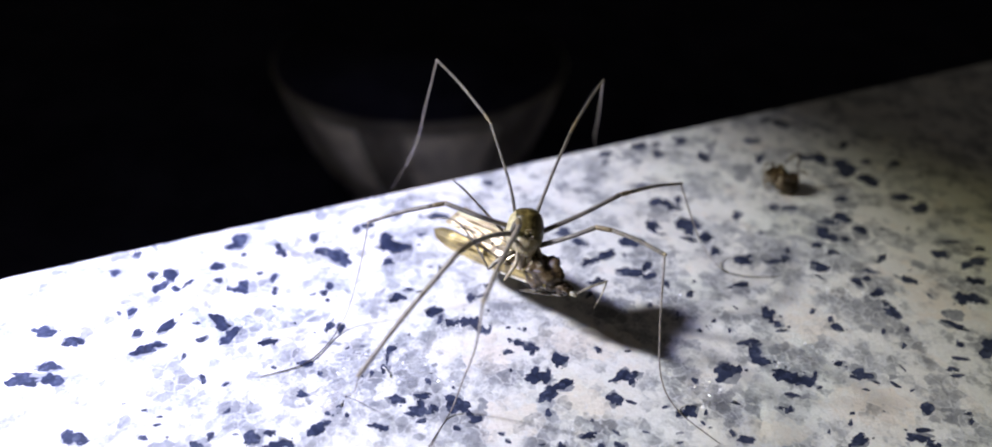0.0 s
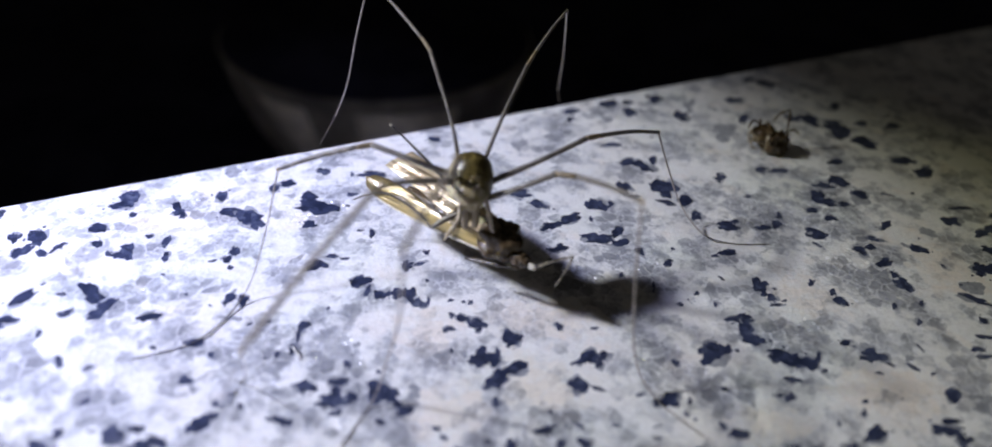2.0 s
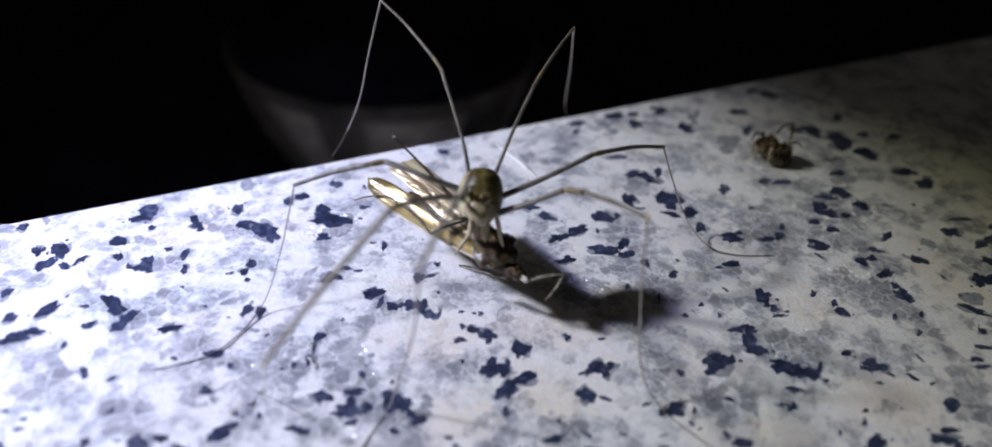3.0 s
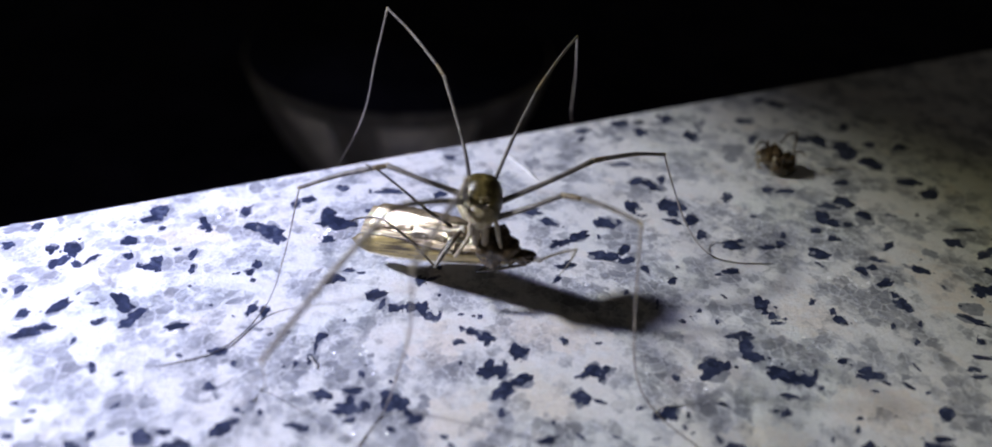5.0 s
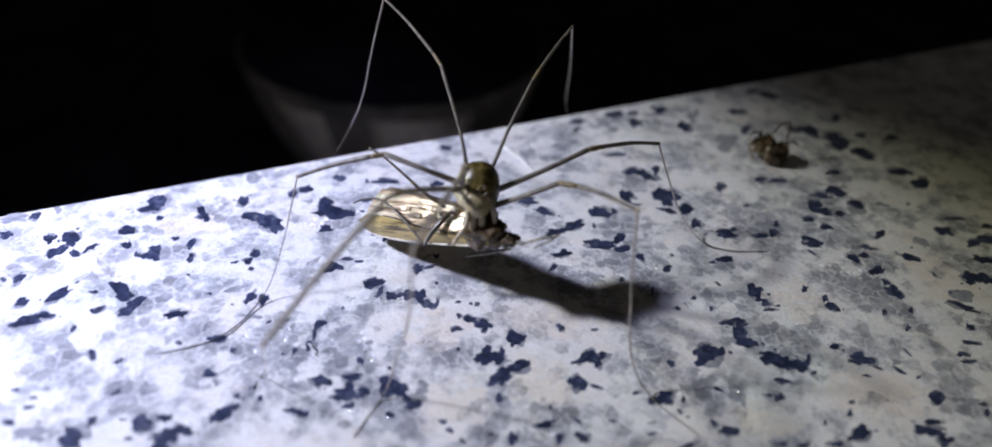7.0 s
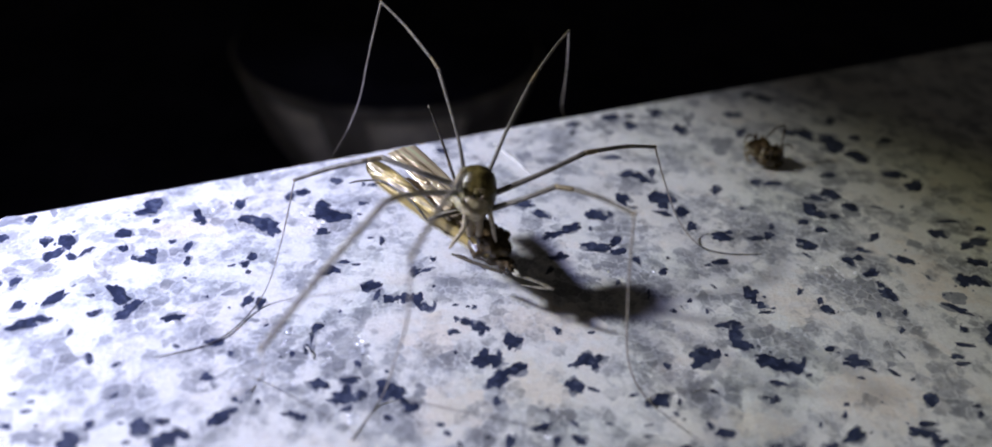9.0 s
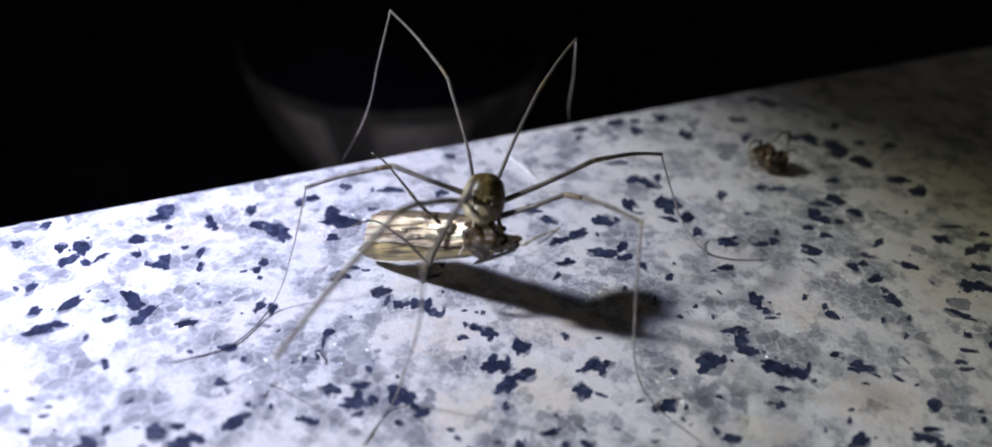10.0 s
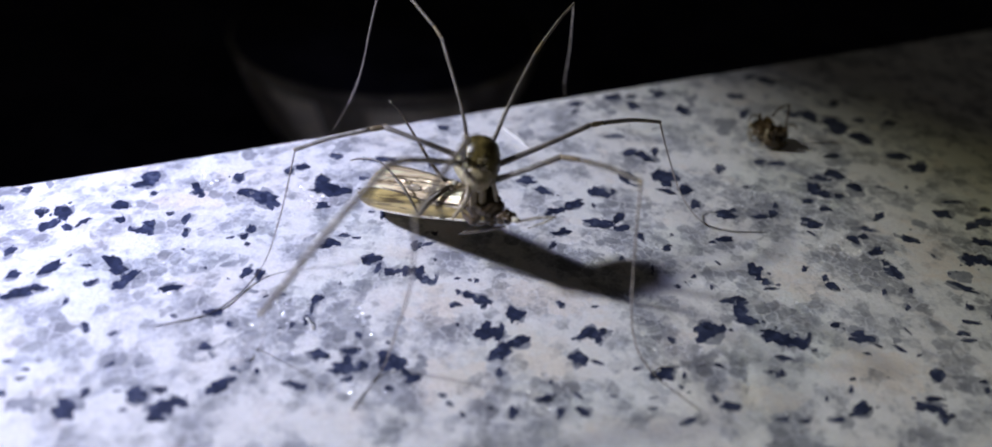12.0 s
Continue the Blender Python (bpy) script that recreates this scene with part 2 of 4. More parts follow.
def abdomen_material():
    """Ringed cuticle: a dark olive saddle along the back, tan flanks."""
    m, t, b = material("ringed_cuticle", 0.33)
    co = node(t, "ShaderNodeTexCoord").outputs["Object"]
    wave = node(t, "ShaderNodeTexWave", {"Vector": co, "Scale": 260.0, "Distortion": 0.15, "Detail": 2.0, "Detail Scale": 900.0}, bands_direction="Z")
    n = node(t, "ShaderNodeTexNoise", {"Vector": co, "Scale": 1300.0, "Detail": 4.0}).outputs[0]
    side = node(t, "ShaderNodeMath", {0: n, 1: 0.0003}, operation="MULTIPLY_ADD")
    across = node(t, "ShaderNodeMath", {0: node(t, "ShaderNodeSeparateXYZ", {0: co}).outputs[0], 1: 0.00055}, operation="SUBTRACT").outputs[0]
    t.links.new(node(t, "ShaderNodeMath", {0: across}, operation="ABSOLUTE").outputs[0], side.inputs[2])
    flank = node(t, "ShaderNodeMapRange", {"Value": side.outputs[0], "From Min": 0.00205, "From Max": 0.0022}).outputs[0]
    low = node(t, "ShaderNodeMath", {0: n, 1: 0.0012}, operation="MULTIPLY_ADD")
    t.links.new(node(t, "ShaderNodeSeparateXYZ", {0: co}).outputs[2], low.inputs[2])
    collar = node(t, "ShaderNodeMapRange", {"Value": low.outputs[0], "From Min": -0.0009, "From Max": -0.0024}).outputs[0]
    flank = node(t, "ShaderNodeMath", {0: flank, 1: collar}, operation="MAXIMUM").outputs[0]
    back = ramp(t, n, [(0.3, (0.055, 0.040, 0.011)), (0.5, (0.115, 0.088, 0.026)), (0.72, (0.24, 0.19, 0.07))])
    # a dark seam where the saddle meets the flank, two pale lines along it
    seam = ramp(t, node(t, "ShaderNodeMapRange", {"Value": side.outputs[0], "From Min": 0.0, "From Max": 0.003}).outputs[0], [(0.0, grey(1.0)), (0.12, grey(1.0)), (0.2, grey(1.45)), (0.28, grey(1.0)), (0.52, grey(1.0)), (0.6, grey(0.45)), (0.7, grey(0.5)), (0.78, grey(1.0))])
    back = blend(t, 0.8, back, seam, "MULTIPLY")
    tan = ramp(t, n, [(0.3, (0.46, 0.40, 0.22)), (0.6, (0.74, 0.67, 0.43))])
    c = blend(t, flank, back, tan)
    c = blend(t, 0.12, c, ramp(t, wave.outputs["Fac"], [(0.0, grey(0.3)), (0.25, grey(1.0))]), "MULTIPLY")
    t.links.new(c, b.inputs["Base Color"])
    t.links.new(node(t, "ShaderNodeBump", {"Strength": 0.14, "Distance": 0.0001, "Height": wave.outputs["Fac"]}).outputs[0], b.inputs["Normal"])
    b.inputs["Subsurface Weight"].default_value = 0.25
    b.inputs["Subsurface Radius"].default_value = (0.0008, 0.0006, 0.0003)
    return m


GRANITE = granite_material()
MICA = mica_material("black_mica", [(0.1, (0.016, 0.022, 0.050)), (0.5, (0.046, 0.058, 0.118)), (0.85, (0.13, 0.148, 0.22))])
VEILED = mica_material("veiled_mica", [(0.1, (0.27, 0.28, 0.32)), (0.5, (0.38, 0.39, 0.43)), (0.8, (0.52, 0.53, 0.56))])
CUTICLE = abdomen_material()
SADDLE = mottled("saddle_cuticle", (0.055, 0.040, 0.012), (0.20, 0.16, 0.06), 1500, 0.28)
PALE = mottled("pale_cuticle", (0.40, 0.32, 0.21), (0.72, 0.63, 0.48), 1800, 0.3)
FACE = mottled("face_cuticle", (0.22, 0.175, 0.09), (0.56, 0.48, 0.31), 1100, 0.3, bump=0.5, depth=0.00015)
FACE.node_tree.nodes["Principled BSDF"].inputs["Subsurface Weight"].default_value = 0.4
FACE.node_tree.nodes["Principled BSDF"].inputs["Subsurface Radius"].default_value = (0.0008, 0.0006, 0.0004)
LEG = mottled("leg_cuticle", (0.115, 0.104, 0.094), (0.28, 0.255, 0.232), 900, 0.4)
LEG.node_tree.nodes["Principled BSDF"].inputs["Subsurface Weight"].default_value = 0.4
LEG.node_tree.nodes["Principled BSDF"].inputs["Subsurface Radius"].default_value = (0.0006, 0.0005, 0.0004)
LEG.node_tree.nodes["Principled BSDF"].inputs["Subsurface Scale"].default_value = 1.0
# lighter copy of the leg colour, for shins and the blurred foreground tibiae
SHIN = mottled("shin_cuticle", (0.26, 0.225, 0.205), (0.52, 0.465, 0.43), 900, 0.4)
JOINT = mottled("leg_joint", (0.16, 0.12, 0.07), (0.34, 0.27, 0.17), 1200, 0.42)
EYE_BLACK = mottled("eye", (0.005, 0.005, 0.005), (0.02, 0.02, 0.02), 2000, 0.12)
GOLD_WING = wing_material("gold_wing", (0.50, 0.385, 0.145), (0.09, 0.06, 0.02), 0.28, apex=True)
CREAM_WING = wing_material("cream_wing", (0.90, 0.74, 0.50), (0.24, 0.17, 0.085), 0.34)
WING_EDGE = mottled("wing_edge", (0.10, 0.07, 0.04), (0.36, 0.29, 0.19), 1100, 0.3)
MOTH_BROWN = mottled("moth_brown", (0.018, 0.011, 0.005), (0.13, 0.09, 0.048), 1300, 0.16, bump=0.8, depth=0.0002)
MOTH_LEG = mottled("moth_leg", (0.020, 0.016, 0.011), (0.11, 0.085, 0.055), 1600, 0.3)
TARSUS = mottled("tarsus", (0.05, 0.042, 0.034), (0.16, 0.135, 0.11), 1200, 0.45)
MOTH_SHINE = mottled("moth_shine", (0.22, 0.17, 0.10), (0.62, 0.54, 0.40), 1300, 0.14, bump=0.8, depth=0.0002)
MOTH_FORELEG = mottled("moth_foreleg", (0.10, 0.085, 0.06), (0.62, 0.57, 0.46), 900, 0.35)
VEIN = mottled("vein", (0.02, 0.013, 0.007), (0.12, 0.08, 0.04), 1500, 0.35)
MOTH_PALE = mottled("moth_pale", (0.5, 0.45, 0.34), (0.82, 0.79, 0.70), 1600, 0.4)
SHED = mottled("shed_leg", (0.70, 0.68, 0.63), (0.93, 0.92, 0.90), 1200, 0.12)
HUSK = mottled("husk_brown", (0.012, 0.008, 0.005), (0.13, 0.088, 0.045), 1300, 0.12, bump=0.9, depth=0.0003)
POT = mottled("dull_glaze", (0.10, 0.088, 0.067), (0.35, 0.31, 0.23), 30, 0.3, bump=0.15, depth=0.0006)
POT_PANEL = mottled("pale_glaze", (0.46, 0.41, 0.31), (0.90, 0.81, 0.62), 45, 0.3, bump=0.2, depth=0.0006)
PLASTER = mottled("plaster", (0.16, 0.155, 0.15), (0.26, 0.25, 0.24), 60, 0.85, bump=0.5, depth=0.0008)
# near-black blue, hardly any gloss: the unlit night is put into the colour
UNLIT = mottled("unlit_dark", (0.014, 0.014, 0.026), (0.034, 0.034, 0.055), 25, 0.95, bump=0.2, depth=0.001)
UNLIT.node_tree.nodes["Principled BSDF"].inputs["Specular IOR Level"].default_value = 0.05


# ---- mesh helpers (millimetres in, metres out) ----
def part(name, bm, mat, parent=None, label="", smooth=True):
    bmesh.ops.recalc_face_normals(bm, faces=bm.faces)
    bmesh.ops.scale(bm, vec=(MM, MM, MM), verts=bm.verts)
    me = bpy.data.meshes.new(name)
    bm.to_mesh(me)
    bm.free()
    for f in me.polygons:
        f.use_smooth = smooth
    me.materials.append(mat)
    ob = new(name, me)
    if parent:
        ob.parent = parent
    if label:
        ob["label"] = label
    return ob


def glide(points, steps=6):
    """Points along a smooth curve through the given ones (Catmull-Rom)."""
    pts = [Vector(p) for p in points]
    ext = [pts[0] * 2 - pts[1], *pts, pts[-1] * 2 - pts[-2]]
    out = []
    for i in range(1, len(ext) - 2):
        a, b, c, d = ext[i - 1 : i + 3]
        for k in range(steps):
            s = k / steps
            out.append(0.5 * (2 * b + (c - a) * s + (2 * a - 5 * b + 4 * c - d) * s * s + (3 * b - a - 3 * c + d) * s**3))
    return [*out, pts[-1]]


def tube(bm, points, radii, sides=8):
    """A closed tube along points; radii are spread evenly along it."""
    pts = [Vector(p) for p in points]
    n = len(pts)
    rings, side = [], None
    for i, p in enumerate(pts):
        way = (pts[min(i + 1, n - 1)] - pts[max(i - 1, 0)]).normalized()
        if side is None:
            side = way.orthogonal()
        side = (side - way * side.dot(way)).normalized()
        up = way.cross(side)
        s = i / (n - 1) * (len(radii) - 1)
        k = min(int(s), len(radii) - 2)
        r = radii[k] + (radii[k + 1] - radii[k]) * (s - k)
        rings.append([bm.verts.new(p + (side * math.cos(a) + up * math.sin(a)) * r) for a in (2 * math.pi * j / sides for j in range(sides))])
    for a, b in zip(rings, rings[1:]):
        for j in range(sides):
            bm.faces.new((a[j], a[(j + 1) % sides], b[(j + 1) % sides], b[j]))
    bm.faces.new(rings[0][::-1])
    bm.faces.new(rings[-1])
    return bm


def lathe(bm, profile, sides=32, squash=1.0):
    """Turns (radius, z) pairs about z."""
    rings = []
    for r, z in profile:
        rings.append([bm.verts.new((r * math.cos(a), r * squash * math.sin(a), z)) for a in (2 * math.pi * j / sides for j in range(sides))])
    for a, b in zip(rings, rings[1:]):
        for j in range(sides):
            bm.faces.new((a[j], a[(j + 1) % sides], b[(j + 1) % sides], b[j]))
    bm.faces.new(rings[0][::-1])
    bm.faces.new(rings[-1])
    return bm


def ball(bm, centre, radii, turn=None, rough=0.0, seed=0, u=20, v=12):
    made = bmesh.ops.create_uvsphere(bm, u_segments=u, v_segments=v, radius=1.0)["verts"]
    for w in made:
        q = w.co.copy()
        k = 1 + rough * noise.noise(q * 2.3 + Vector((seed, 3.1 * seed, 1.7)))
        q = Vector((q.x * radii[0], q.y * radii[1], q.z * radii[2])) * k
        if turn:
            q = turn @ q
        w.co = q + Vector(centre)
    return bm


# ---- the slab: polished granite, its far edge running obliquely away ----
EDGE_AT, EDGE_TURN = Vector((-0.0, 52.95, 0)), radians(24.3)


def granite_slab():
    bm = bmesh.new()
    along = Vector((math.cos(EDGE_TURN), math.sin(EDGE_TURN), 0))
    back = Vector((along.y, -along.x, 0))
    # section across the edge: arris rounded by 0.7 mm
    sect = [(0.0, -32.0), (0.0, -0.9), (0.07, -0.45), (0.28, -0.16), (0.7, 0.0), (6.0, 0.0), (40.0, 0.0), (420.0, 0.0), (420.0, -32.0)]
    cols = [-520, -200, -90, -30, 0, 30, 90, 160, 420]
    grid = [[bm.verts.new(EDGE_AT + along * s + back * d + Vector((0, 0, z))) for d, z in sect] for s in cols]
    for a, b in zip(grid, grid[1:]):
        for j in range(len(sect)):
            k = (j + 1) % len(sect)
            bm.faces.new((a[j], a[k], b[k], b[j]))
    bm.faces.new(grid[0])
    bm.faces.new(grid[-1][::-1])
    ob = part("granite_slab", bm, GRANITE, smooth=False)
    return tagged(ob, "white and grey speckled polished granite ledge", "ledge", kind="structure")


slab = granite_slab()

# the low wall that carries the slab, set back under its edge
along, back = Vector((math.cos(EDGE_TURN), math.sin(EDGE_TURN), 0)), Vector((math.sin(EDGE_TURN), -math.cos(EDGE_TURN), 0))
wall_bm = bmesh.new()
foot = [EDGE_AT + along * a + back * d for a, d in ((-505, 18), (405, 18), (405, 402), (-505, 402))]
rows = [[wall_bm.verts.new(p + Vector((0, 0, z))) for p in foot] for z in (-147.0, -32.0)]
for k in range(4):
    wall_bm.faces.new((rows[0][k], rows[0][(k + 1) % 4], rows[1][(k + 1) % 4], rows[1][k]))
wall_bm.faces.new(rows[0])
wall_bm.faces.new(rows[1])
tagged(part("wall", wall_bm, PLASTER, smooth=False), "low plastered wall under the granite ledge", "wall", kind="structure")

# the floor's darkness below the ledge is painted, not cast
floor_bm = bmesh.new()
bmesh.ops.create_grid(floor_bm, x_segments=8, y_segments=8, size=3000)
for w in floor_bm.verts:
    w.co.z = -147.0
tagged(part("floor", floor_bm, UNLIT, smooth=False), "floor below the granite ledge, night darkness in its colour", "floor", kind="structure")


# black mica in the stone, strip by strip: x, y, half length, half width, turn
MICA_A = [
    (-59.6, -13.9, 1.40, 0.80, 166), (-70.4, -5.0, 2.10, 1.00, 171), (-66.4, -4.9, 1.40, 0.90, 159), (-68.1, -2.5, 1.40, 0.60, 176), (-56.9, 0.6, 1.37, 0.83, 25),
    (-67.0, 2.0, 1.30, 0.80, 163), (-71.7, 3.7, 1.50, 0.80, 167), (-58.8, 3.8, 0.66, 0.62, 78), (-63.0, 7.8, 0.45, 0.29, 145), (-61.2, 8.1, 0.80, 0.56, 89),
    (-56.8, 13.4, 0.73, 0.50, 124), (-59.1, 13.8, 1.11, 0.79, 72), (-61.2, 16.2, 0.99, 0.54, 110), (-58.5, 16.3, 1.57, 0.93, 112), (-67.2, 16.7, 0.74, 0.60, 4),
    (-65.4, 21.3, 0.83, 0.53, 123), (-39.2, -15.6, 0.33, 0.22, 162), (-44.7, -15.5, 1.20, 0.91, 146), (-51.5, -14.0, 0.47, 0.41, 146),
]
MICA_B = [
    (-38.5, -13.8, 0.93, 0.75, 147), (-43.6, -13.6, 0.60, 0.45, 100), (-40.7, -13.2, 0.32, 0.16, 174), (-50.6, -12.0, 0.41, 0.26, 4), (-50.7, -10.7, 0.35, 0.23, 156),
    (-42.6, -9.7, 0.53, 0.29, 31), (-52.9, -9.7, 0.36, 0.23, 155), (-44.1, -5.3, 0.43, 0.31, 35), (-47.2, -4.5, 0.84, 0.37, 117), (-38.5, -2.2, 0.38, 0.28, 155),
    (-51.1, -0.4, 0.52, 0.25, 94), (-55.4, 1.6, 1.10, 0.56, 4), (-40.6, 2.4, 0.96, 0.58, 26), (-46.2, 2.7, 0.86, 0.67, 65), (-49.6, 2.9, 0.73, 0.48, 40),
    (-45.7, 4.3, 1.06, 0.67, 66), (-55.3, 5.3, 1.57, 0.74, 52), (-51.3, 6.0, 0.48, 0.33, 160), (-48.1, 6.3, 1.76, 0.77, 142),
]
MICA_C = [
    (-41.2, 9.8, 0.28, 0.21, 133), (-42.0, 13.1, 0.74, 0.50, 98), (-48.9, 13.6, 0.58, 0.37, 122), (-46.9, 13.9, 1.29, 1.13, 105), (-55.3, 14.7, 0.92, 0.39, 64),
    (-50.9, 15.5, 0.76, 0.51, 127), (-42.7, 16.2, 1.03, 0.44, 97), (-45.2, 17.1, 0.47, 0.44, 8), (-52.1, 18.8, 1.02, 0.85, 157), (-48.8, 21.9, 0.48, 0.40, 116),
    (-42.9, 22.4, 0.86, 0.69, 142), (-43.7, 23.6, 1.29, 0.42, 115), (-51.3, 23.7, 1.06, 0.66, 22), (-50.3, 25.5, 1.41, 1.04, 97), (-38.5, 26.6, 1.01, 0.52, 108),
    (-38.6, 26.8, 1.13, 0.70, 89), (-35.6, -16.4, 0.87, 0.45, 174), (-35.8, -15.4, 1.07, 0.80, 179), (-34.5, -14.5, 0.84, 0.58, 5),
]
MICA_D = [
    (-36.6, -13.0, 0.67, 0.46, 162), (-31.0, -12.4, 1.09, 0.70, 39), (-22.6, -12.1, 0.51, 0.34, 30), (-23.7, -11.7, 0.83, 0.40, 164), (-30.0, -11.3, 0.49, 0.44, 11),
    (-27.6, -10.0, 0.42, 0.28, 99), (-30.1, -9.8, 0.38, 0.30, 132), (-28.9, -9.3, 0.75, 0.39, 76), (-21.5, -7.4, 0.99, 0.62, 167), (-33.9, -6.7, 0.61, 0.55, 151),
    (-26.6, -3.5, 0.22, 0.19, 150), (-32.2, -3.2, 0.48, 0.29, 127), (-25.4, -2.9, 0.41, 0.34, 99), (-23.8, -2.2, 0.62, 0.49, 101), (-34.5, -1.5, 0.95, 0.64, 13),
    (-23.6, -0.4, 0.83, 0.22, 94), (-23.3, 1.4, 0.71, 0.61, 67), (-29.3, 1.6, 0.36, 0.22, 37), (-27.3, 2.0, 0.30, 0.22, 171),
]
MICA_E = [
    (-21.0, 4.4, 0.27, 0.19, 71), (-30.9, 5.6, 0.94, 0.45, 102), (-32.5, 5.8, 0.91, 0.49, 74), (-37.5, 6.4, 0.26, 0.21, 136), (-33.7, 11.4, 0.41, 0.30, 119),
    (-23.3, 12.1, 0.99, 0.90, 44), (-36.0, 12.6, 0.39, 0.27, 19), (-34.4, 13.0, 0.55, 0.54, 40), (-20.2, 13.6, 0.50, 0.27, 1), (-21.9, 14.0, 0.66, 0.40, 179),
    (-34.0, 14.5, 0.84, 0.48, 108), (-25.7, 20.8, 0.87, 0.60, 177), (-33.4, 21.7, 1.96, 1.19, 124), (-36.9, 23.0, 0.86, 0.79, 37), (-36.3, 23.1, 0.82, 0.66, 126),
    (-25.0, 24.7, 2.23, 1.39, 167), (-26.8, 27.4, 0.93, 0.81, 162), (-20.9, 28.1, 0.65, 0.50, 179), (-31.9, 29.1, 0.90, 0.61, 91),
]
MICA_F = [
    (-30.3, 30.2, 0.94, 0.68, 30), (-21.5, 33.3, 0.54, 0.29, 97), (-25.7, 33.9, 0.78, 0.71, 157), (-6.0, -15.1, 0.36, 0.28, 117), (-3.2, -14.2, 0.39, 0.16, 1),
    (-7.4, -13.8, 0.41, 0.23, 153), (-8.1, -12.7, 0.41, 0.24, 152), (-13.7, -11.9, 0.53, 0.42, 175), (-18.2, -10.9, 0.59, 0.35, 14), (-11.4, -10.7, 0.81, 0.52, 16),
    (-12.0, -9.8, 0.64, 0.37, 127), (-2.1, -9.3, 0.54, 0.41, 84), (-18.5, -9.2, 1.50, 0.70, 175), (-16.8, -8.7, 0.65, 0.59, 130), (-14.8, -8.6, 0.54, 0.41, 101),
    (-13.6, -8.1, 1.25, 1.16, 156), (-18.5, -8.0, 0.73, 0.41, 100), (-18.5, -6.8, 0.97, 0.46, 0), (-14.8, -6.8, 0.49, 0.37, 176),
]
MICA_G = [
    (-2.9, -6.7, 0.47, 0.35, 85), (-2.0, -6.3, 1.20, 0.70, 57), (-14.4, -5.3, 0.29, 0.21, 99), (-17.7, -4.3, 0.54, 0.38, 117), (-3.0, -3.0, 1.26, 1.10, 155),
    (-6.7, -2.1, 0.31, 0.22, 90), (-7.0, 1.3, 0.70, 0.42, 21), (-3.6, 1.4, 0.55, 0.36, 57), (-3.7, 2.3, 1.08, 0.66, 165), (-5.4, 3.0, 0.82, 0.52, 144),
    (-6.7, 3.6, 0.45, 0.31, 90), (-10.4, 5.5, 0.78, 0.53, 139), (-5.3, 5.9, 0.24, 0.23, 41), (-4.5, 5.9, 0.36, 0.32, 80), (-9.5, 5.9, 0.69, 0.24, 81),
    (-6.9, 6.2, 0.32, 0.24, 4), (-15.2, 6.9, 0.71, 0.60, 175), (-11.7, 7.1, 1.10, 0.78, 100), (-13.4, 7.2, 0.88, 0.84, 160),
]
MICA_H = [
    (-16.8, 7.6, 0.90, 0.42, 82), (-17.6, 9.3, 1.13, 0.99, 169), (-9.8, 9.6, 0.25, 0.24, 90), (-12.4, 12.3, 0.79, 0.58, 94), (-10.9, 12.9, 0.68, 0.39, 22),
    (-10.0, 15.2, 0.43, 0.41, 9), (-17.3, 19.1, 0.88, 0.35, 96), (-19.0, 19.6, 0.35, 0.29, 175), (-10.8, 33.1, 1.04, 0.68, 68), (-18.1, 33.5, 1.75, 0.72, 177),
    (-9.9, 44.3, 0.95, 0.63, 6), (-0.8, -14.6, 0.72, 0.53, 73), (4.0, -14.6, 0.63, 0.47, 60), (6.4, -14.2, 0.62, 0.55, 109), (13.8, -13.7, 0.35, 0.24, 13),
    (2.7, -12.7, 0.84, 0.48, 18), (6.1, -12.2, 0.41, 0.25, 138), (9.9, -12.1, 0.39, 0.18, 155), (3.4, -10.4, 0.28, 0.25, 32),
]
MICA_I = [
    (14.6, -9.4, 0.40, 0.32, 44), (15.9, -8.8, 1.13, 0.80, 36), (13.1, -8.1, 0.37, 0.27, 16), (8.7, -7.3, 0.56, 0.29, 153), (6.8, -7.0, 1.00, 0.84, 8),
    (-0.2, -4.7, 1.42, 0.63, 30), (9.4, -3.6, 0.75, 0.47, 91), (7.2, -3.5, 0.67, 0.35, 33), (-1.8, -3.2, 1.20, 0.51, 81), (8.8, -2.7, 1.36, 0.76, 22),
    (0.0, -0.1, 1.07, 0.90, 76), (9.7, 1.8, 0.39, 0.22, 6), (5.7, 2.0, 0.57, 0.45, 70), (14.6, 11.5, 0.46, 0.29, 56), (5.7, 13.7, 0.73, 0.38, 62),
    (7.1, 16.7, 1.15, 0.65, 26), (15.8, 18.0, 1.07, 0.72, 43), (12.6, 18.8, 1.46, 0.87, 9), (12.4, 19.4, 1.46, 0.73, 6),
]
MICA_J = [
    (15.8, 20.8, 1.20, 0.62, 56), (6.4, 21.6, 1.20, 0.69, 28), (9.1, 23.1, 1.81, 0.77, 38), (12.4, 23.5, 0.48, 0.27, 77), (5.5, 26.8, 1.40, 0.62, 144),
    (13.5, 27.1, 1.22, 1.18, 145), (15.9, 27.4, 0.68, 0.37, 76), (2.9, 29.3, 1.18, 1.00, 23), (12.9, 52.5, 0.73, 0.54, 68), (13.5, 55.6, 1.29, 0.71, 10),
    (17.3, -15.2, 1.05, 0.28, 24), (29.7, -14.8, 0.56, 0.24, 6), (27.4, -14.7, 0.70, 0.32, 7), (33.5, -14.5, 0.72, 0.39, 12), (22.1, -13.1, 0.95, 0.51, 1),
    (20.9, -12.2, 0.45, 0.32, 91), (33.2, -11.7, 0.30, 0.24, 55), (18.2, -11.3, 0.22, 0.16, 23), (17.5, -10.6, 0.33, 0.27, 127),
]
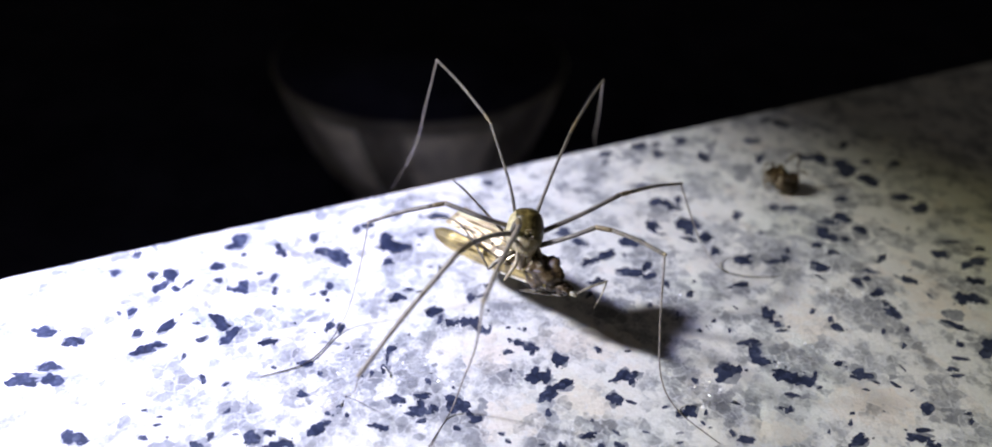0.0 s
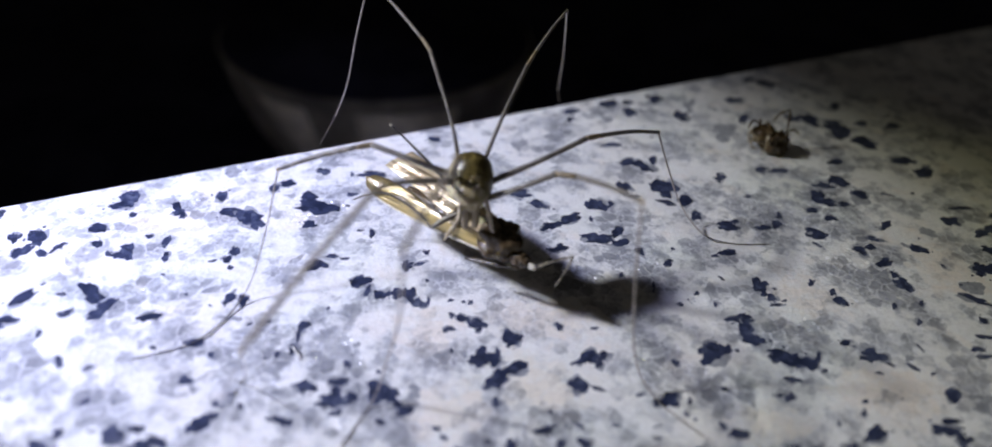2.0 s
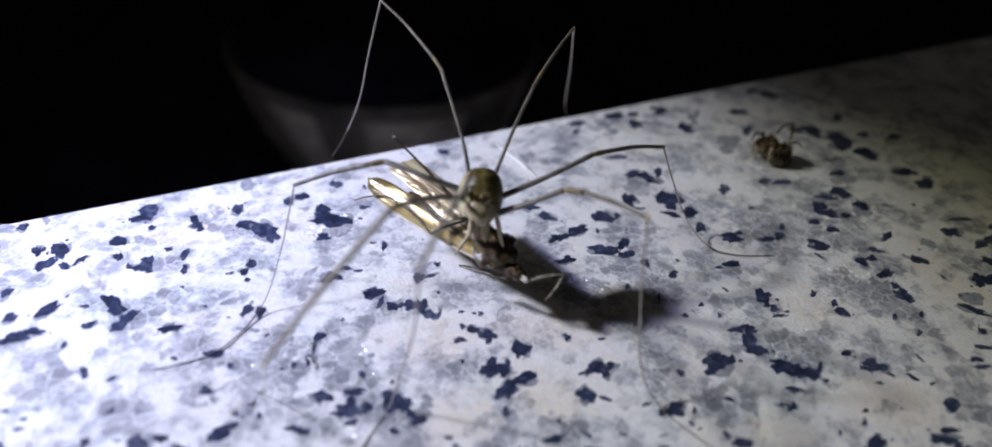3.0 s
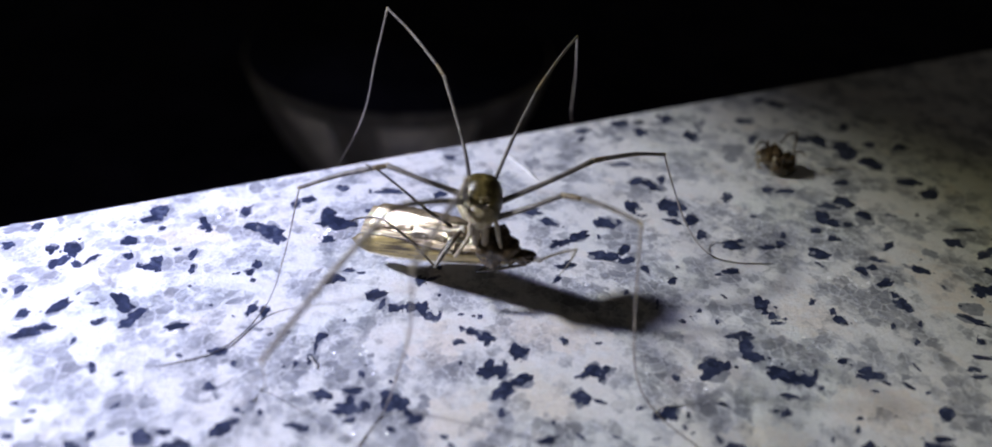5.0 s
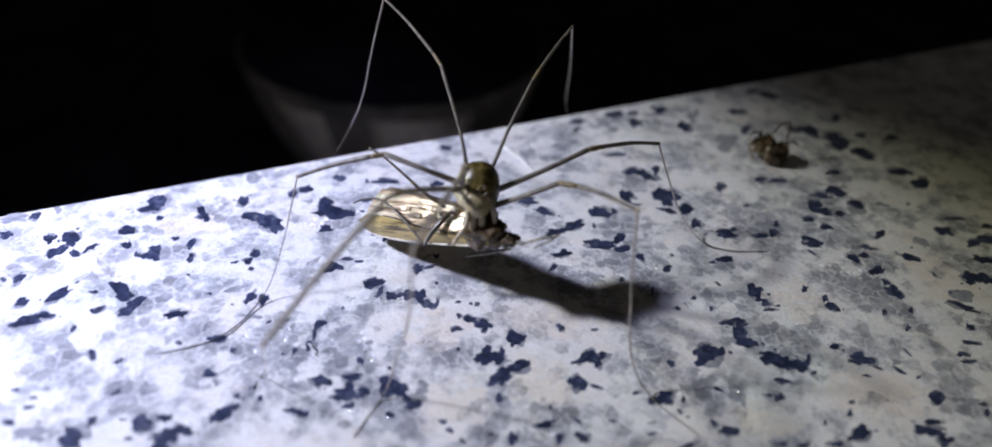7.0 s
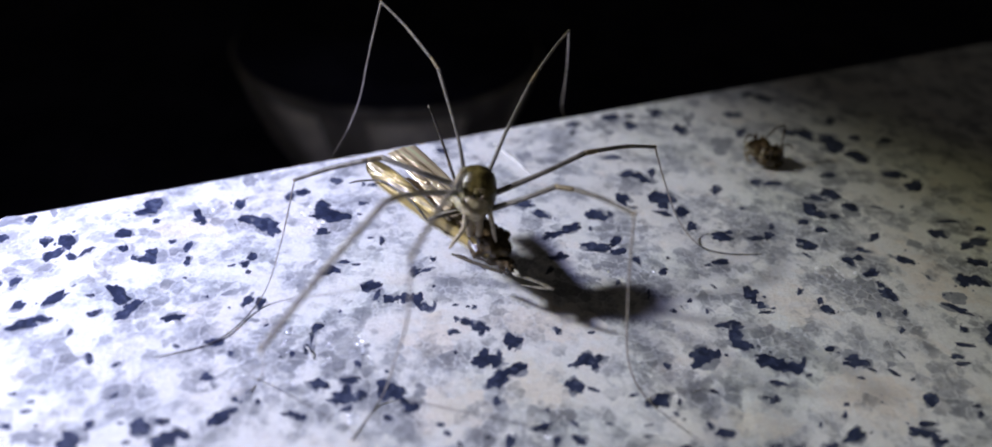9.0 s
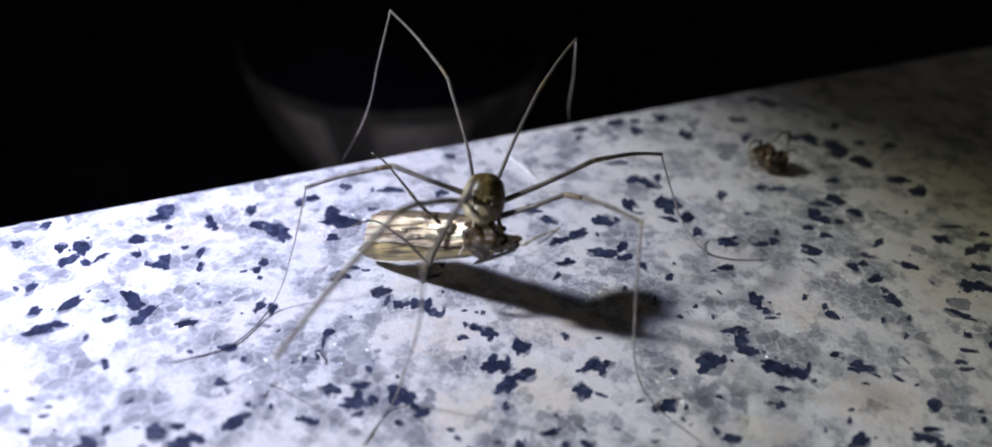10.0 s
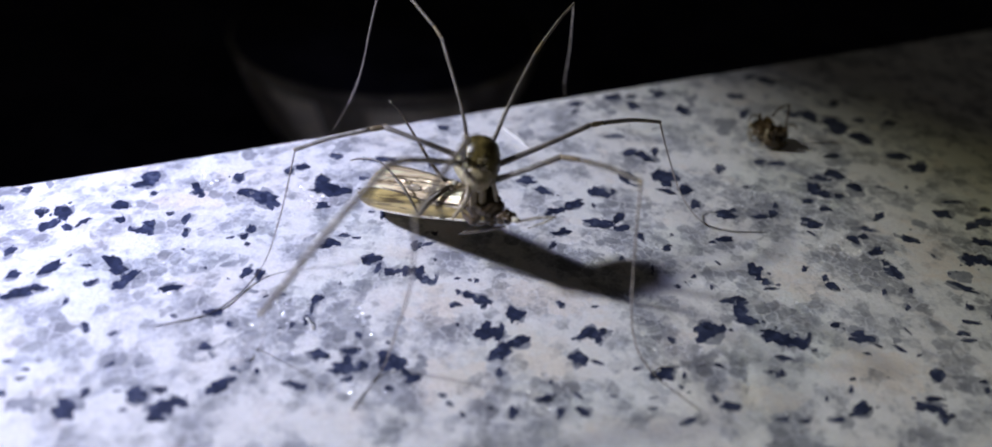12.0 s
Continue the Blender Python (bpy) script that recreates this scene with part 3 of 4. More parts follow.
MICA_K = [
    (18.2, -8.9, 0.39, 0.27, 62), (29.3, -8.2, 0.71, 0.45, 37), (28.3, -7.9, 0.41, 0.20, 172), (22.6, -7.3, 0.54, 0.30, 154), (30.5, -5.7, 0.84, 0.41, 172),
    (18.0, -3.5, 0.54, 0.42, 73), (33.1, -3.2, 1.28, 0.68, 11), (31.1, -2.4, 1.42, 1.11, 172), (22.8, -2.0, 1.77, 1.19, 42), (30.1, -1.4, 0.79, 0.31, 5),
    (28.1, 0.5, 1.22, 0.95, 151), (27.9, 2.4, 1.26, 0.68, 81), (27.5, 3.8, 1.33, 0.67, 9), (21.0, 6.1, 0.39, 0.30, 51), (25.3, 6.2, 0.40, 0.30, 77),
    (33.0, 6.4, 0.80, 0.23, 11), (32.8, 7.8, 0.68, 0.54, 62), (23.5, 8.2, 0.41, 0.30, 52), (18.3, 9.4, 0.78, 0.24, 77),
]
MICA_L = [
    (32.1, 9.7, 1.28, 0.92, 72), (27.5, 11.2, 0.35, 0.25, 114), (21.3, 14.1, 0.66, 0.50, 30), (28.0, 15.9, 0.46, 0.27, 13), (18.0, 16.5, 0.78, 0.51, 117),
    (29.8, 16.6, 1.11, 0.55, 9), (22.6, 17.2, 0.32, 0.24, 49), (31.7, 22.9, 1.52, 1.02, 22), (27.8, 24.9, 1.02, 0.72, 66), (24.4, 28.1, 1.12, 0.53, 154),
    (27.2, 28.8, 1.43, 0.75, 70), (19.6, 29.5, 0.60, 0.34, 10), (18.5, 31.9, 1.49, 0.85, 79), (25.0, 32.1, 2.05, 1.44, 71), (22.8, 38.1, 1.60, 0.89, 126),
    (20.7, 38.9, 1.31, 0.86, 33), (24.7, 39.8, 1.03, 0.51, 73), (18.7, 44.4, 1.32, 0.62, 8), (32.9, 55.4, 1.58, 1.08, 86),
]
MICA_M = [
    (24.1, 56.3, 1.26, 1.02, 80), (20.8, 59.0, 1.53, 1.17, 30), (24.3, 60.1, 0.85, 0.65, 50), (29.7, 61.8, 1.36, 1.28, 87), (45.6, -13.8, 0.84, 0.56, 50),
    (36.5, -13.0, 1.35, 0.62, 26), (44.4, -12.4, 1.32, 0.64, 175), (45.5, -11.3, 0.91, 0.41, 10), (36.6, -10.3, 0.51, 0.25, 55), (37.4, -8.7, 0.40, 0.25, 22),
    (47.8, -7.7, 1.10, 0.63, 39), (47.1, -4.7, 0.34, 0.18, 17), (40.9, -4.6, 0.36, 0.21, 177), (34.7, -4.4, 0.37, 0.25, 39), (45.3, -3.6, 0.59, 0.36, 127),
    (42.8, -3.3, 0.40, 0.24, 153), (34.8, -2.2, 0.94, 0.27, 57), (41.3, -1.9, 1.36, 0.96, 155), (47.7, -0.6, 0.55, 0.22, 100),
]
MICA_N = [
    (38.9, 0.0, 0.68, 0.40, 17), (49.8, 3.7, 0.69, 0.35, 52), (48.1, 6.6, 0.57, 0.29, 54), (51.8, 7.0, 0.59, 0.36, 56), (34.3, 7.2, 0.30, 0.21, 38),
    (41.5, 7.4, 0.83, 0.69, 126), (41.2, 9.0, 0.57, 0.38, 57), (39.0, 10.7, 0.58, 0.39, 59), (51.3, 10.7, 1.12, 1.01, 91), (51.0, 12.7, 0.63, 0.46, 54),
    (51.1, 15.3, 1.23, 0.56, 41), (48.8, 17.8, 0.84, 0.81, 81), (50.7, 18.7, 0.85, 0.52, 26), (43.0, 19.0, 0.72, 0.31, 123), (51.8, 20.6, 1.00, 0.52, 157),
    (44.0, 21.0, 1.39, 0.72, 13), (44.0, 21.6, 1.34, 0.98, 179), (36.6, 22.5, 1.00, 0.59, 16), (39.0, 23.3, 1.16, 0.55, 58),
]
MICA_O = [
    (47.5, 25.2, 0.79, 0.65, 26), (40.1, 25.6, 0.72, 0.44, 65), (45.5, 27.2, 0.91, 0.59, 29), (51.2, 29.1, 0.88, 0.55, 38), (48.6, 29.4, 1.61, 1.04, 9),
    (37.0, 30.3, 0.53, 0.33, 18), (48.1, 31.3, 1.30, 0.83, 43), (50.1, 34.1, 1.35, 0.80, 170), (34.2, 35.4, 1.05, 0.65, 79), (44.5, 38.0, 1.32, 0.56, 9),
    (41.6, 38.2, 0.93, 0.63, 44), (44.1, 55.1, 1.33, 0.75, 61), (44.6, 62.1, 1.59, 0.97, 20), (50.4, 71.4, 1.18, 0.77, 30), (52.5, -9.8, 0.58, 0.34, 49),
    (52.9, -8.5, 0.50, 0.25, 16), (54.6, -1.9, 0.75, 0.30, 9), (54.7, -0.7, 0.66, 0.35, 176), (56.8, 1.4, 0.96, 0.37, 170),
]
MICA_P = [
    (62.0, 3.5, 2.00, 1.10, 41), (58.3, 4.2, 0.65, 0.42, 72), (59.6, 8.1, 1.43, 0.61, 147), (65.9, 14.1, 1.20, 1.02, 151), (63.8, 14.1, 1.52, 0.97, 50),
    (58.9, 14.8, 0.37, 0.28, 82), (57.3, 18.4, 1.30, 0.68, 158), (68.1, 18.5, 1.23, 0.80, 2), (68.6, 22.3, 1.06, 0.58, 37), (55.2, 23.9, 1.29, 0.48, 44),
    (65.9, 25.3, 1.16, 0.85, 13), (68.9, 28.8, 1.69, 0.34, 4), (54.9, 31.9, 1.12, 0.99, 118), (59.3, 32.0, 0.72, 0.41, 155), (53.2, 35.4, 1.54, 1.24, 127),
    (69.0, 38.8, 1.66, 1.09, 47), (55.0, 41.3, 1.23, 0.73, 23), (67.0, 42.2, 1.77, 1.04, 8), (63.2, 48.2, 1.91, 1.45, 122),
]
MICA_Q = [
    (60.1, 51.8, 2.66, 1.85, 72), (65.5, 55.0, 1.10, 0.64, 25), (56.2, 55.4, 2.09, 1.34, 105), (53.4, 55.9, 1.14, 1.03, 17), (63.5, 61.5, 1.48, 0.66, 60),
    (53.3, 70.3, 1.45, 1.24, 170), (71.0, 23.5, 1.71, 0.74, 12), (73.4, 26.9, 0.91, 0.45, 18), (71.1, 54.3, 1.42, 0.82, 28),
]
VEIL_A = [
    (-67.7, 20.6, 1.56, 0.78, 7), (-63.2, 23.1, 0.69, 0.46, 112), (-48.8, -15.2, 1.30, 0.95, 171), (-42.0, -9.4, 0.71, 0.67, 24), (-41.8, -12.2, 0.53, 0.32, 168),
    (-39.9, -9.0, 0.59, 0.47, 109), (-38.2, 32.8, 1.12, 0.90, 122), (-34.9, 7.5, 0.89, 0.50, 18), (-32.9, -7.9, 0.49, 0.30, 141), (-31.3, 2.5, 1.04, 0.33, 1),
    (-29.0, -9.3, 0.70, 0.47, 105), (-28.3, 10.3, 0.47, 0.32, 72), (-26.4, -6.5, 0.39, 0.16, 152), (-24.4, -8.2, 0.46, 0.37, 37), (-24.3, 36.0, 0.98, 0.56, 2),
    (-17.4, -1.4, 0.51, 0.31, 18), (-14.9, -10.5, 0.94, 0.77, 172), (-10.6, -7.8, 0.91, 0.69, 95), (3.6, 43.4, 1.26, 0.84, 80),
]
VEIL_B = [
    (10.4, 46.3, 1.35, 1.04, 21), (12.2, -15.3, 0.93, 0.32, 2), (14.1, -12.2, 0.35, 0.25, 14), (18.3, 55.6, 1.19, 0.71, 12), (19.7, 53.3, 0.78, 0.62, 47),
    (32.2, -5.8, 0.77, 0.37, 9), (34.3, 2.1, 0.52, 0.34, 47), (35.8, 60.1, 2.14, 0.69, 74), (38.9, 50.8, 2.28, 1.45, 58), (45.5, -2.4, 0.56, 0.35, 31),
    (45.9, 7.5, 0.72, 0.35, 12), (49.8, 13.0, 0.81, 0.45, 50), (51.4, -8.4, 0.79, 0.35, 10), (55.1, 30.5, 1.81, 1.11, 38), (57.3, 39.5, 0.92, 0.47, 55),
    (60.9, 22.4, 1.53, 0.84, 21), (61.4, 10.6, 1.79, 0.93, 19),
]


def mica_fleck(x, y, a, b, turn, deep=False, dust=None):
    """A ragged flake of grown-together plates, ground flush and a hair proud, with crumbs beside it. deep: it lies under the polish and shows grey. dust: the mesh of small flakes that it joins."""
    bm = bmesh.new() if dust is None else dust
    c, s = math.cos(radians(turn)), math.sin(radians(turn))
    level = 0.005 + rng.uniform(0.0, 0.004)

    def chip(px, py, ra, rb, n, slot=0):
        nonlocal level
        level += 0.0007
        seed = rng.uniform(0, 90)
        top = []
        for k in range(n):
            w = 2 * math.pi * (k + rng.uniform(-0.3, 0.3)) / n
            d = Vector((math.cos(w), math.sin(w), seed))
            r = 0.97 + 0.55 * noise.noise(d * 1.4) + 0.38 * noise.noise(d * 3.4) + rng.uniform(-0.15, 0.15)
            u, v = px + ra * r * math.cos(w), py + rb * r * math.sin(w)
            top.append((x + u * c - v * s, y + u * s + v * c))
        up = [bm.verts.new((p, q, level)) for p, q in top]
        mid = bm.verts.new((sum(p for p, _ in top) / n, sum(q for _, q in top) / n, level))
        low = [bm.verts.new((p, q, -0.02)) for p, q in top]
        for k in range(n):
            for f in ((mid, up[k], up[(k + 1) % n]), (up[k], low[k], low[(k + 1) % n], up[(k + 1) % n])):
                bm.faces.new(f).material_index = slot

    a, b = 1.28 * a, 1.28 * b
    size = math.sqrt(a * b)
    for k in range(2 if size > 0.45 else 1):  # flakes just under the surface
        w, far = rng.uniform(0, 6.28), rng.uniform(0.4, 0.95)
        chip(far * a * math.cos(w), far * b * math.sin(w), a * rng.uniform(0.4, 0.75), b * rng.uniform(0.4, 0.75), 11, 1)
    if deep:
        for k in range(3):
            chip(a * rng.uniform(-0.5, 0.5), b * rng.uniform(-0.5, 0.5), a * rng.uniform(0.4, 0.7), b * rng.uniform(0.4, 0.7), 11, 1)
    else:
        chip(0.0, 0.0, a * rng.uniform(0.72, 0.86), b * rng.uniform(0.72, 0.86), 15)
        for k in range(4 if size > 0.8 else 2):
            w, far = 2.4 * k + rng.uniform(0, 1.2), rng.uniform(0.5, 0.85)
            q = rng.uniform(0.3, 0.5)
            chip(far * a * math.cos(w), far * b * math.sin(w), a * q, b * q * rng.uniform(0.9, 1.25), 11)
    for _ in range(rng.choice((0, 1, 2)) if size > 0.6 else 0):
        w = rng.uniform(0, 2 * math.pi)
        k = rng.uniform(0.06, 0.17)
        far = rng.uniform(0.95, 1.5)
        chip(far * a * math.cos(w), far * b * math.sin(w), a * k, b * k * 1.3, 7)
    if dust is None:
        part("mica_fleck", bm, MICA, slab, smooth=False).data.materials.append(VEILED)


def mica_specks(bm):
    """The dust of tiny flakes between the large ones."""
    r = random.Random(21)
    for k in range(80):
        x, y = (r.uniform(-85, 95), r.uniform(-35, 95)) if k < 60 else (r.uniform(25, 105), r.uniform(30, 95))
        if y > 51.5 + 0.4515 * x or noise.noise(Vector((x * 0.12, y * 0.12, 4.0))) < -0.12:
            continue
        size, long, turn = r.uniform(0.06, 0.2) if k < 60 else r.uniform(0.15, 0.4), r.uniform(1.0, 2.2), r.uniform(0, math.pi)
        n = r.choice((5, 6, 7))
        ring = []
        for j in range(n):
            w = 2 * math.pi * j / n
            q = r.uniform(0.65, 1.15) * size
            u, v = q * long * math.cos(w), q * math.sin(w)
            ring.append(bm.verts.new((x + u * math.cos(turn) - v * math.sin(turn), y + u * math.sin(turn) + v * math.cos(turn), 0.011)))
        top = bm.faces.new(ring)
        low = [bm.verts.new((v.co.x, v.co.y, -0.01)) for v in ring]
        for j in range(n):
            bm.faces.new((ring[j], low[j], low[(j + 1) % n], ring[(j + 1) % n]))
    tagged(part("mica_specks", bm, MICA, slab, smooth=False), kind="stuff").data.materials.append(VEILED)


# ---- the harvestman ----
AXIS = Matrix.Rotation(radians(-36), 3, "X")  # its long axis leans back, hind end up
BODY_AT = Vector((-5.0, 10.0, 14.95))


def on_body(x, y, z):
    return BODY_AT + AXIS @ Vector((x, y, z))


def harvestman():
    thing = tagged(new("harvestman"), "olive-brown long-legged harvestman feeding on a moth", "harvestman")
    # hind body: a ringed barrel
    bm = bmesh.new()
    prof = []
    for k in range(49):
        z = -3.4 + 6.3 * k / 48
        if z > 0.0:  # blunt hind end, a groove round its last ring
            r = 2.42 * max(0.0, 1 - (z / 2.9) ** 3.0) ** 0.5
            r *= 0.95 if 2.05 < z < 2.35 else 1.0
        elif z > -1.7:
            r = 2.42 - 0.22 * (z / 1.7) ** 2
        else:
            r = 2.20 * max(0.0, 1 - ((-1.7 - z) / 1.7) ** 2) ** 0.5
        r *= 1 + 0.004 * math.cos(z * 2 * math.pi / 0.62)
        prof.append((max(r, 0.05), z))
    lathe(bm, prof, 36, 1.25)
    for w in bm.verts:  # it swells towards its front, most on one flank
        swell = math.exp(-((w.co.z + 0.75) / 1.5) ** 2)
        w.co.x *= 1 + (0.27 if w.co.x < 0 else 0.06) * swell
    abdomen = part("abdomen", bm, CUTICLE, thing, "ringed olive-brown hind body")
    abdomen.location, abdomen.rotation_mode = on_body(0, 0.6, 0) * MM, "QUATERNION"
    abdomen.rotation_quaternion = AXIS.to_quaternion()
    # head shield, narrowing to the mouth, with the eye mound on it
    bm = bmesh.new()
    tube(bm, glide([on_body(-0.25, -0.35, -0.6), on_body(-0.2, -0.85, -1.8), on_body(-0.05, -1.2, -2.9), on_body(0.0, -1.3, -3.9)], 6), [0.8, 1.6, 1.8, 1.65, 1.25, 0.5], 24)
    for w in bm.verts:
        w.co += Vector((1, 0.6, 1)) * (0.16 * noise.noise(w.co * 0.9) + 0.08 * noise.noise(w.co * 2.3))
    shield = part("head_shield", bm, FACE, thing, "translucent tan head shield")
    bm = bmesh.new()
    ball(bm, on_body(0.1, -2.55, -0.95), (0.42, 0.3, 0.5), AXIS, 0.3, 5, 14, 8)
    part("eye_mound", bm, SADDLE, shield, "olive eye mound")
    for s in (-1, 1):
        bm = bmesh.new()
        ball(bm, on_body(0.1 + 0.3 * s, -2.75, -1.0), (0.14, 0.14, 0.14), None, 0, 0, 10, 6)
        part("eye", bm, EYE_BLACK, thing, "black eye")
    # two narrow pale folds across the back, and knobs behind the eyes
    for z in (-0.15, -0.5):
        bm = bmesh.new()
        tube(bm, glide([on_body(-0.45, -2.3, z), on_body(0.25, -2.46, z - 0.03), on_body(1.0, -2.3, z)], 6), [0.03, 0.075, 0.08, 0.07, 0.03], 7)
        part("fold", bm, FACE, thing, "pale fold of skin")
    r = random.Random(12)
    for k in range(7):
        bm = bmesh.new()
        ball(bm, on_body(0.2 + 0.1 * k, -2.75 + r.uniform(-0.05, 0.05), -1.3 + r.uniform(-0.4, 0.35)), (r.uniform(0.09, 0.17), 0.1, r.uniform(0.06, 0.11)), AXIS, 0.5, k, 10, 7)
        part("knob", bm, PALE, shield, "pale glossy knob")
    # jaws and feelers that hold the prey
    for s in (-1, 1):
        bm = bmesh.new()
        tube(bm, glide([on_body(0.45 * s, -1.6, -3.3), Vector((-5.0 + 0.55 * s, 7.0, 10.9)), Vector((-4.9 + 0.5 * s, 7.6, 9.7))], 6), [0.4, 0.5, 0.46, 0.36, 0.15], 12)
        part("chelicera", bm, JOINT, thing, "brown jaw")
    for pts in ([on_body(-1.2, -1.9, -3.0), Vector((-6.3, 6.3, 11.9)), Vector((-7.2, 5.6, 10.6)), Vector((-7.9, 5.4, 9.5))], [on_body(1.6, -1.2, -2.4), Vector((-3.0, 7.1, 12.2)), Vector((-2.7, 6.6, 10.9)), Vector((-2.4, 6.6, 9.8))]):
        bm = bmesh.new()
        tube(bm, glide(pts, 6), [0.22, 0.3, 0.27, 0.24, 0.22, 0.12], 8)
        part("pedipalp", bm, PALE, thing, "pale feeler arm")
    legs = [
        # femur, patella, tibia, metatarsus and tarsus, joint by joint
        ([(-6.4, 11.8, 15.8), (-7.4, 14.6, 19.5), (-10, 21, 25)], (-11, 22.5, 25.8), (-18.4, 36.5, 27.5), [(-20.3, 35.8, 20), (-21.9, 36.8, 13)], [(-24.6, 40.6, 5.5), (-27.5, 41.0, 0.05)], 1.0, 0.65),
        ([(-3.7, 11.8, 15.6), (-1.2, 16.8, 19.8), (1.6, 23.4, 22.5)], (2.9, 26.6, 23), (7.6, 35.8, 25), [(10.2, 50.3, 12.5)], [(11.2, 57.4, 3.0), (12.0, 58.2, 0.05)], 1.0, 0.7),
        ([(-3.2, 10.4, 13.9), (3.0, 12.1, 16.2), (8.3, 15, 17.5)], (10, 16.1, 17.3), (19.6, 24.4, 13.5), [(21.8, 24.4, 8.5), (24.5, 23.1, 3.0)], [(27.2, 19.7, 0.7), (31, 18.4, 0.2), (36.3, 18.6, 0.12)]),
        ([(-3.3, 9.2, 12.6), (0.5, 7.3, 15.6), (4.0, 7.1, 17.5)], (6.0, 5.8, 18), (10.6, -2.9, 21), [(11.4, -4.3, 11), (12.2, -6.7, 4.0)], [(14.6, -8.9, 0.3), (18.8, -13.9, 0.12)]),
        ([(-6.8, 10.4, 14.8), (-11.6, 9.9, 17), (-16.1, 12, 17.5)], (-17.8, 11.8, 17.2), (-27.0, 13.5, 13), [(-28.6, 8.9, 6.0)], [(-30.7, 5.4, 0.8), (-34, -1.1, 0.2), (-40.1, -4.1, 0.12)], 0.7),
        ([(-6.8, 9.4, 14.6), (-9.7, 4.2, 18), (-12.4, -3.8, 22.8)], (-13.7, -8.3, 25), (-24.2, -16.1, 14), [(-26.0, -11.5, 6)], [(-28.0, -7.2, 0.4), (-28.6, -8.8, 0.12)], 0.6),
        ([(-6.9, 9.8, 14.4), (-6.9, 5.4, 18.9), (-6.8, 0.4, 23.2)], (-6.8, -2.0, 24.1), (-10.9, -15.5, 24.5), [(-11.6, -11.2, 13.5), (-13.1, -9.6, 6)], [(-14.6, -9.7, 0.5), (-17.1, -15, 0.12)]),
    ]
    for femur, patella, knee, meta, tarsus, *slim in legs:
        k, f = (*slim, 1.0, 1.0)[0], (*slim, 1.0, 1.0)[1]  # how slim its foot and its upper leg are
        bm = bmesh.new()
        tube(bm, glide(femur, 8), [f * v for v in (0.40, 0.35, 0.31, 0.31, 0.35)], 8)
        leg = part("leg", bm, LEG, thing)
        bm = bmesh.new()
        root = Vector(femur[0])
        hub = on_body(0, -0.2, -2.5)
        tube(bm, glide([hub + (root - hub) * 0.68, hub + (root - hub) * 0.85, root + (Vector(femur[1]) - root).normalized() * 0.7], 4), [f * v for v in (0.55, 0.52, 0.42, 0.32)], 10)
        part("coxa", bm, FACE, leg, "tan leg base")
        bm = bmesh.new()
        tube(bm, glide([femur[-1], patella], 4), [f * v for v in (0.32, 0.36, 0.30)], 8)
        part("patella", bm, JOINT, leg, "darker brown joint")
        bm = bmesh.new()
        a, b = Vector(patella), Vector(knee)
        sag = Vector((0, 0, 0.025 * (b - a).length))
        tube(bm, glide([a, (a + b) / 2 + sag, b], 8), [f * v for v in (0.31, 0.31, 0.29, 0.26, 0.27)], 8)
        # tibiae nearest the camera are coloured paler to imitate their washed-out blur
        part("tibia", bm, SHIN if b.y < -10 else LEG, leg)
        for spot, r in ((knee, 0.28 * f), (femur[-1], 0.35 * f)):
            bm = bmesh.new()
            ball(bm, spot, (r, r, r), None, 0, 0, 10, 7)
            part("joint_skin", bm, PALE, leg, "pale joint skin")
        chain = glide([knee, *meta, *tarsus], 8)
        cut = len(chain) - 1 - 8 * (len(tarsus) - 1)
        bm = bmesh.new()
        tube(bm, chain[: cut + 1], [k * r for r in (0.15, 0.125, 0.11, 0.1, 0.09)], 6)
        part("metatarsus", bm, SHIN, leg, "paler translucent shin")
        bm = bmesh.new()
        tube(bm, chain[cut:], [0.09, 0.085, 0.08, 0.07, 0.05], 6)
        part("tarsus", bm, TARSUS, leg, "dark thread-like foot")
    return thing


# ---- the moth that it has caught; x runs towards the wing tips, z is its back ----
def sheet(bm, upper, lower, crown, crumple, seed, thick=0.08, nv=12):
    """A thin crumpled sheet between two edge curves."""
    ua, la = glide(upper, 6), glide(lower, 6)
    top, low = [], []
    for p, q in zip(ua, la):
        ra, rb = [], []
        for j in range(nv + 1):
            v = j / nv
            w = p.lerp(q, v)
            w.z += crown * 4 * v * (1 - v) + crumple * (noise.noise(Vector((w.x * 0.8, w.y * 2.2, seed))) + 0.5 * noise.noise(Vector((w.x * 2.6, w.y * 4.0, seed + 7))))
            ra.append(bm.verts.new(w))
            rb.append(bm.verts.new(w - Vector((0, 0, thick))))
        top.append(ra)
        low.append(rb)
    n = len(top) - 1
    for g, flip in ((top, False), (low, True)):
        for i in range(n):
            for j in range(nv):
                f = (g[i][j], g[i + 1][j], g[i + 1][j + 1], g[i][j + 1])
                bm.faces.new(f[::-1] if flip else f)
    ring = lambda g: [*g[0], *[r[-1] for r in g[1:-1]], *g[-1][::-1], *[r[0] for r in g[1:-1]][::-1]]
    a, b = ring(top), ring(low)
    for k in range(len(a)):
        bm.faces.new((a[k], b[k], b[(k + 1) % len(a)], a[(k + 1) % len(a)]))
    return bm


def bristly(bm, pts, radii):
    """An insect's leg with spurs."""
    chain = glide(pts, 6)
    tube(bm, chain, radii, 8)
    for k in range(3, len(chain) - 2, 3):
        d = (chain[k + 1] - chain[k]).normalized()
        o = d.orthogonal().normalized()
        tube(bm, [chain[k], chain[k] + o * 0.38 + d * 0.35], [0.04, 0.012], 4)
    return bm


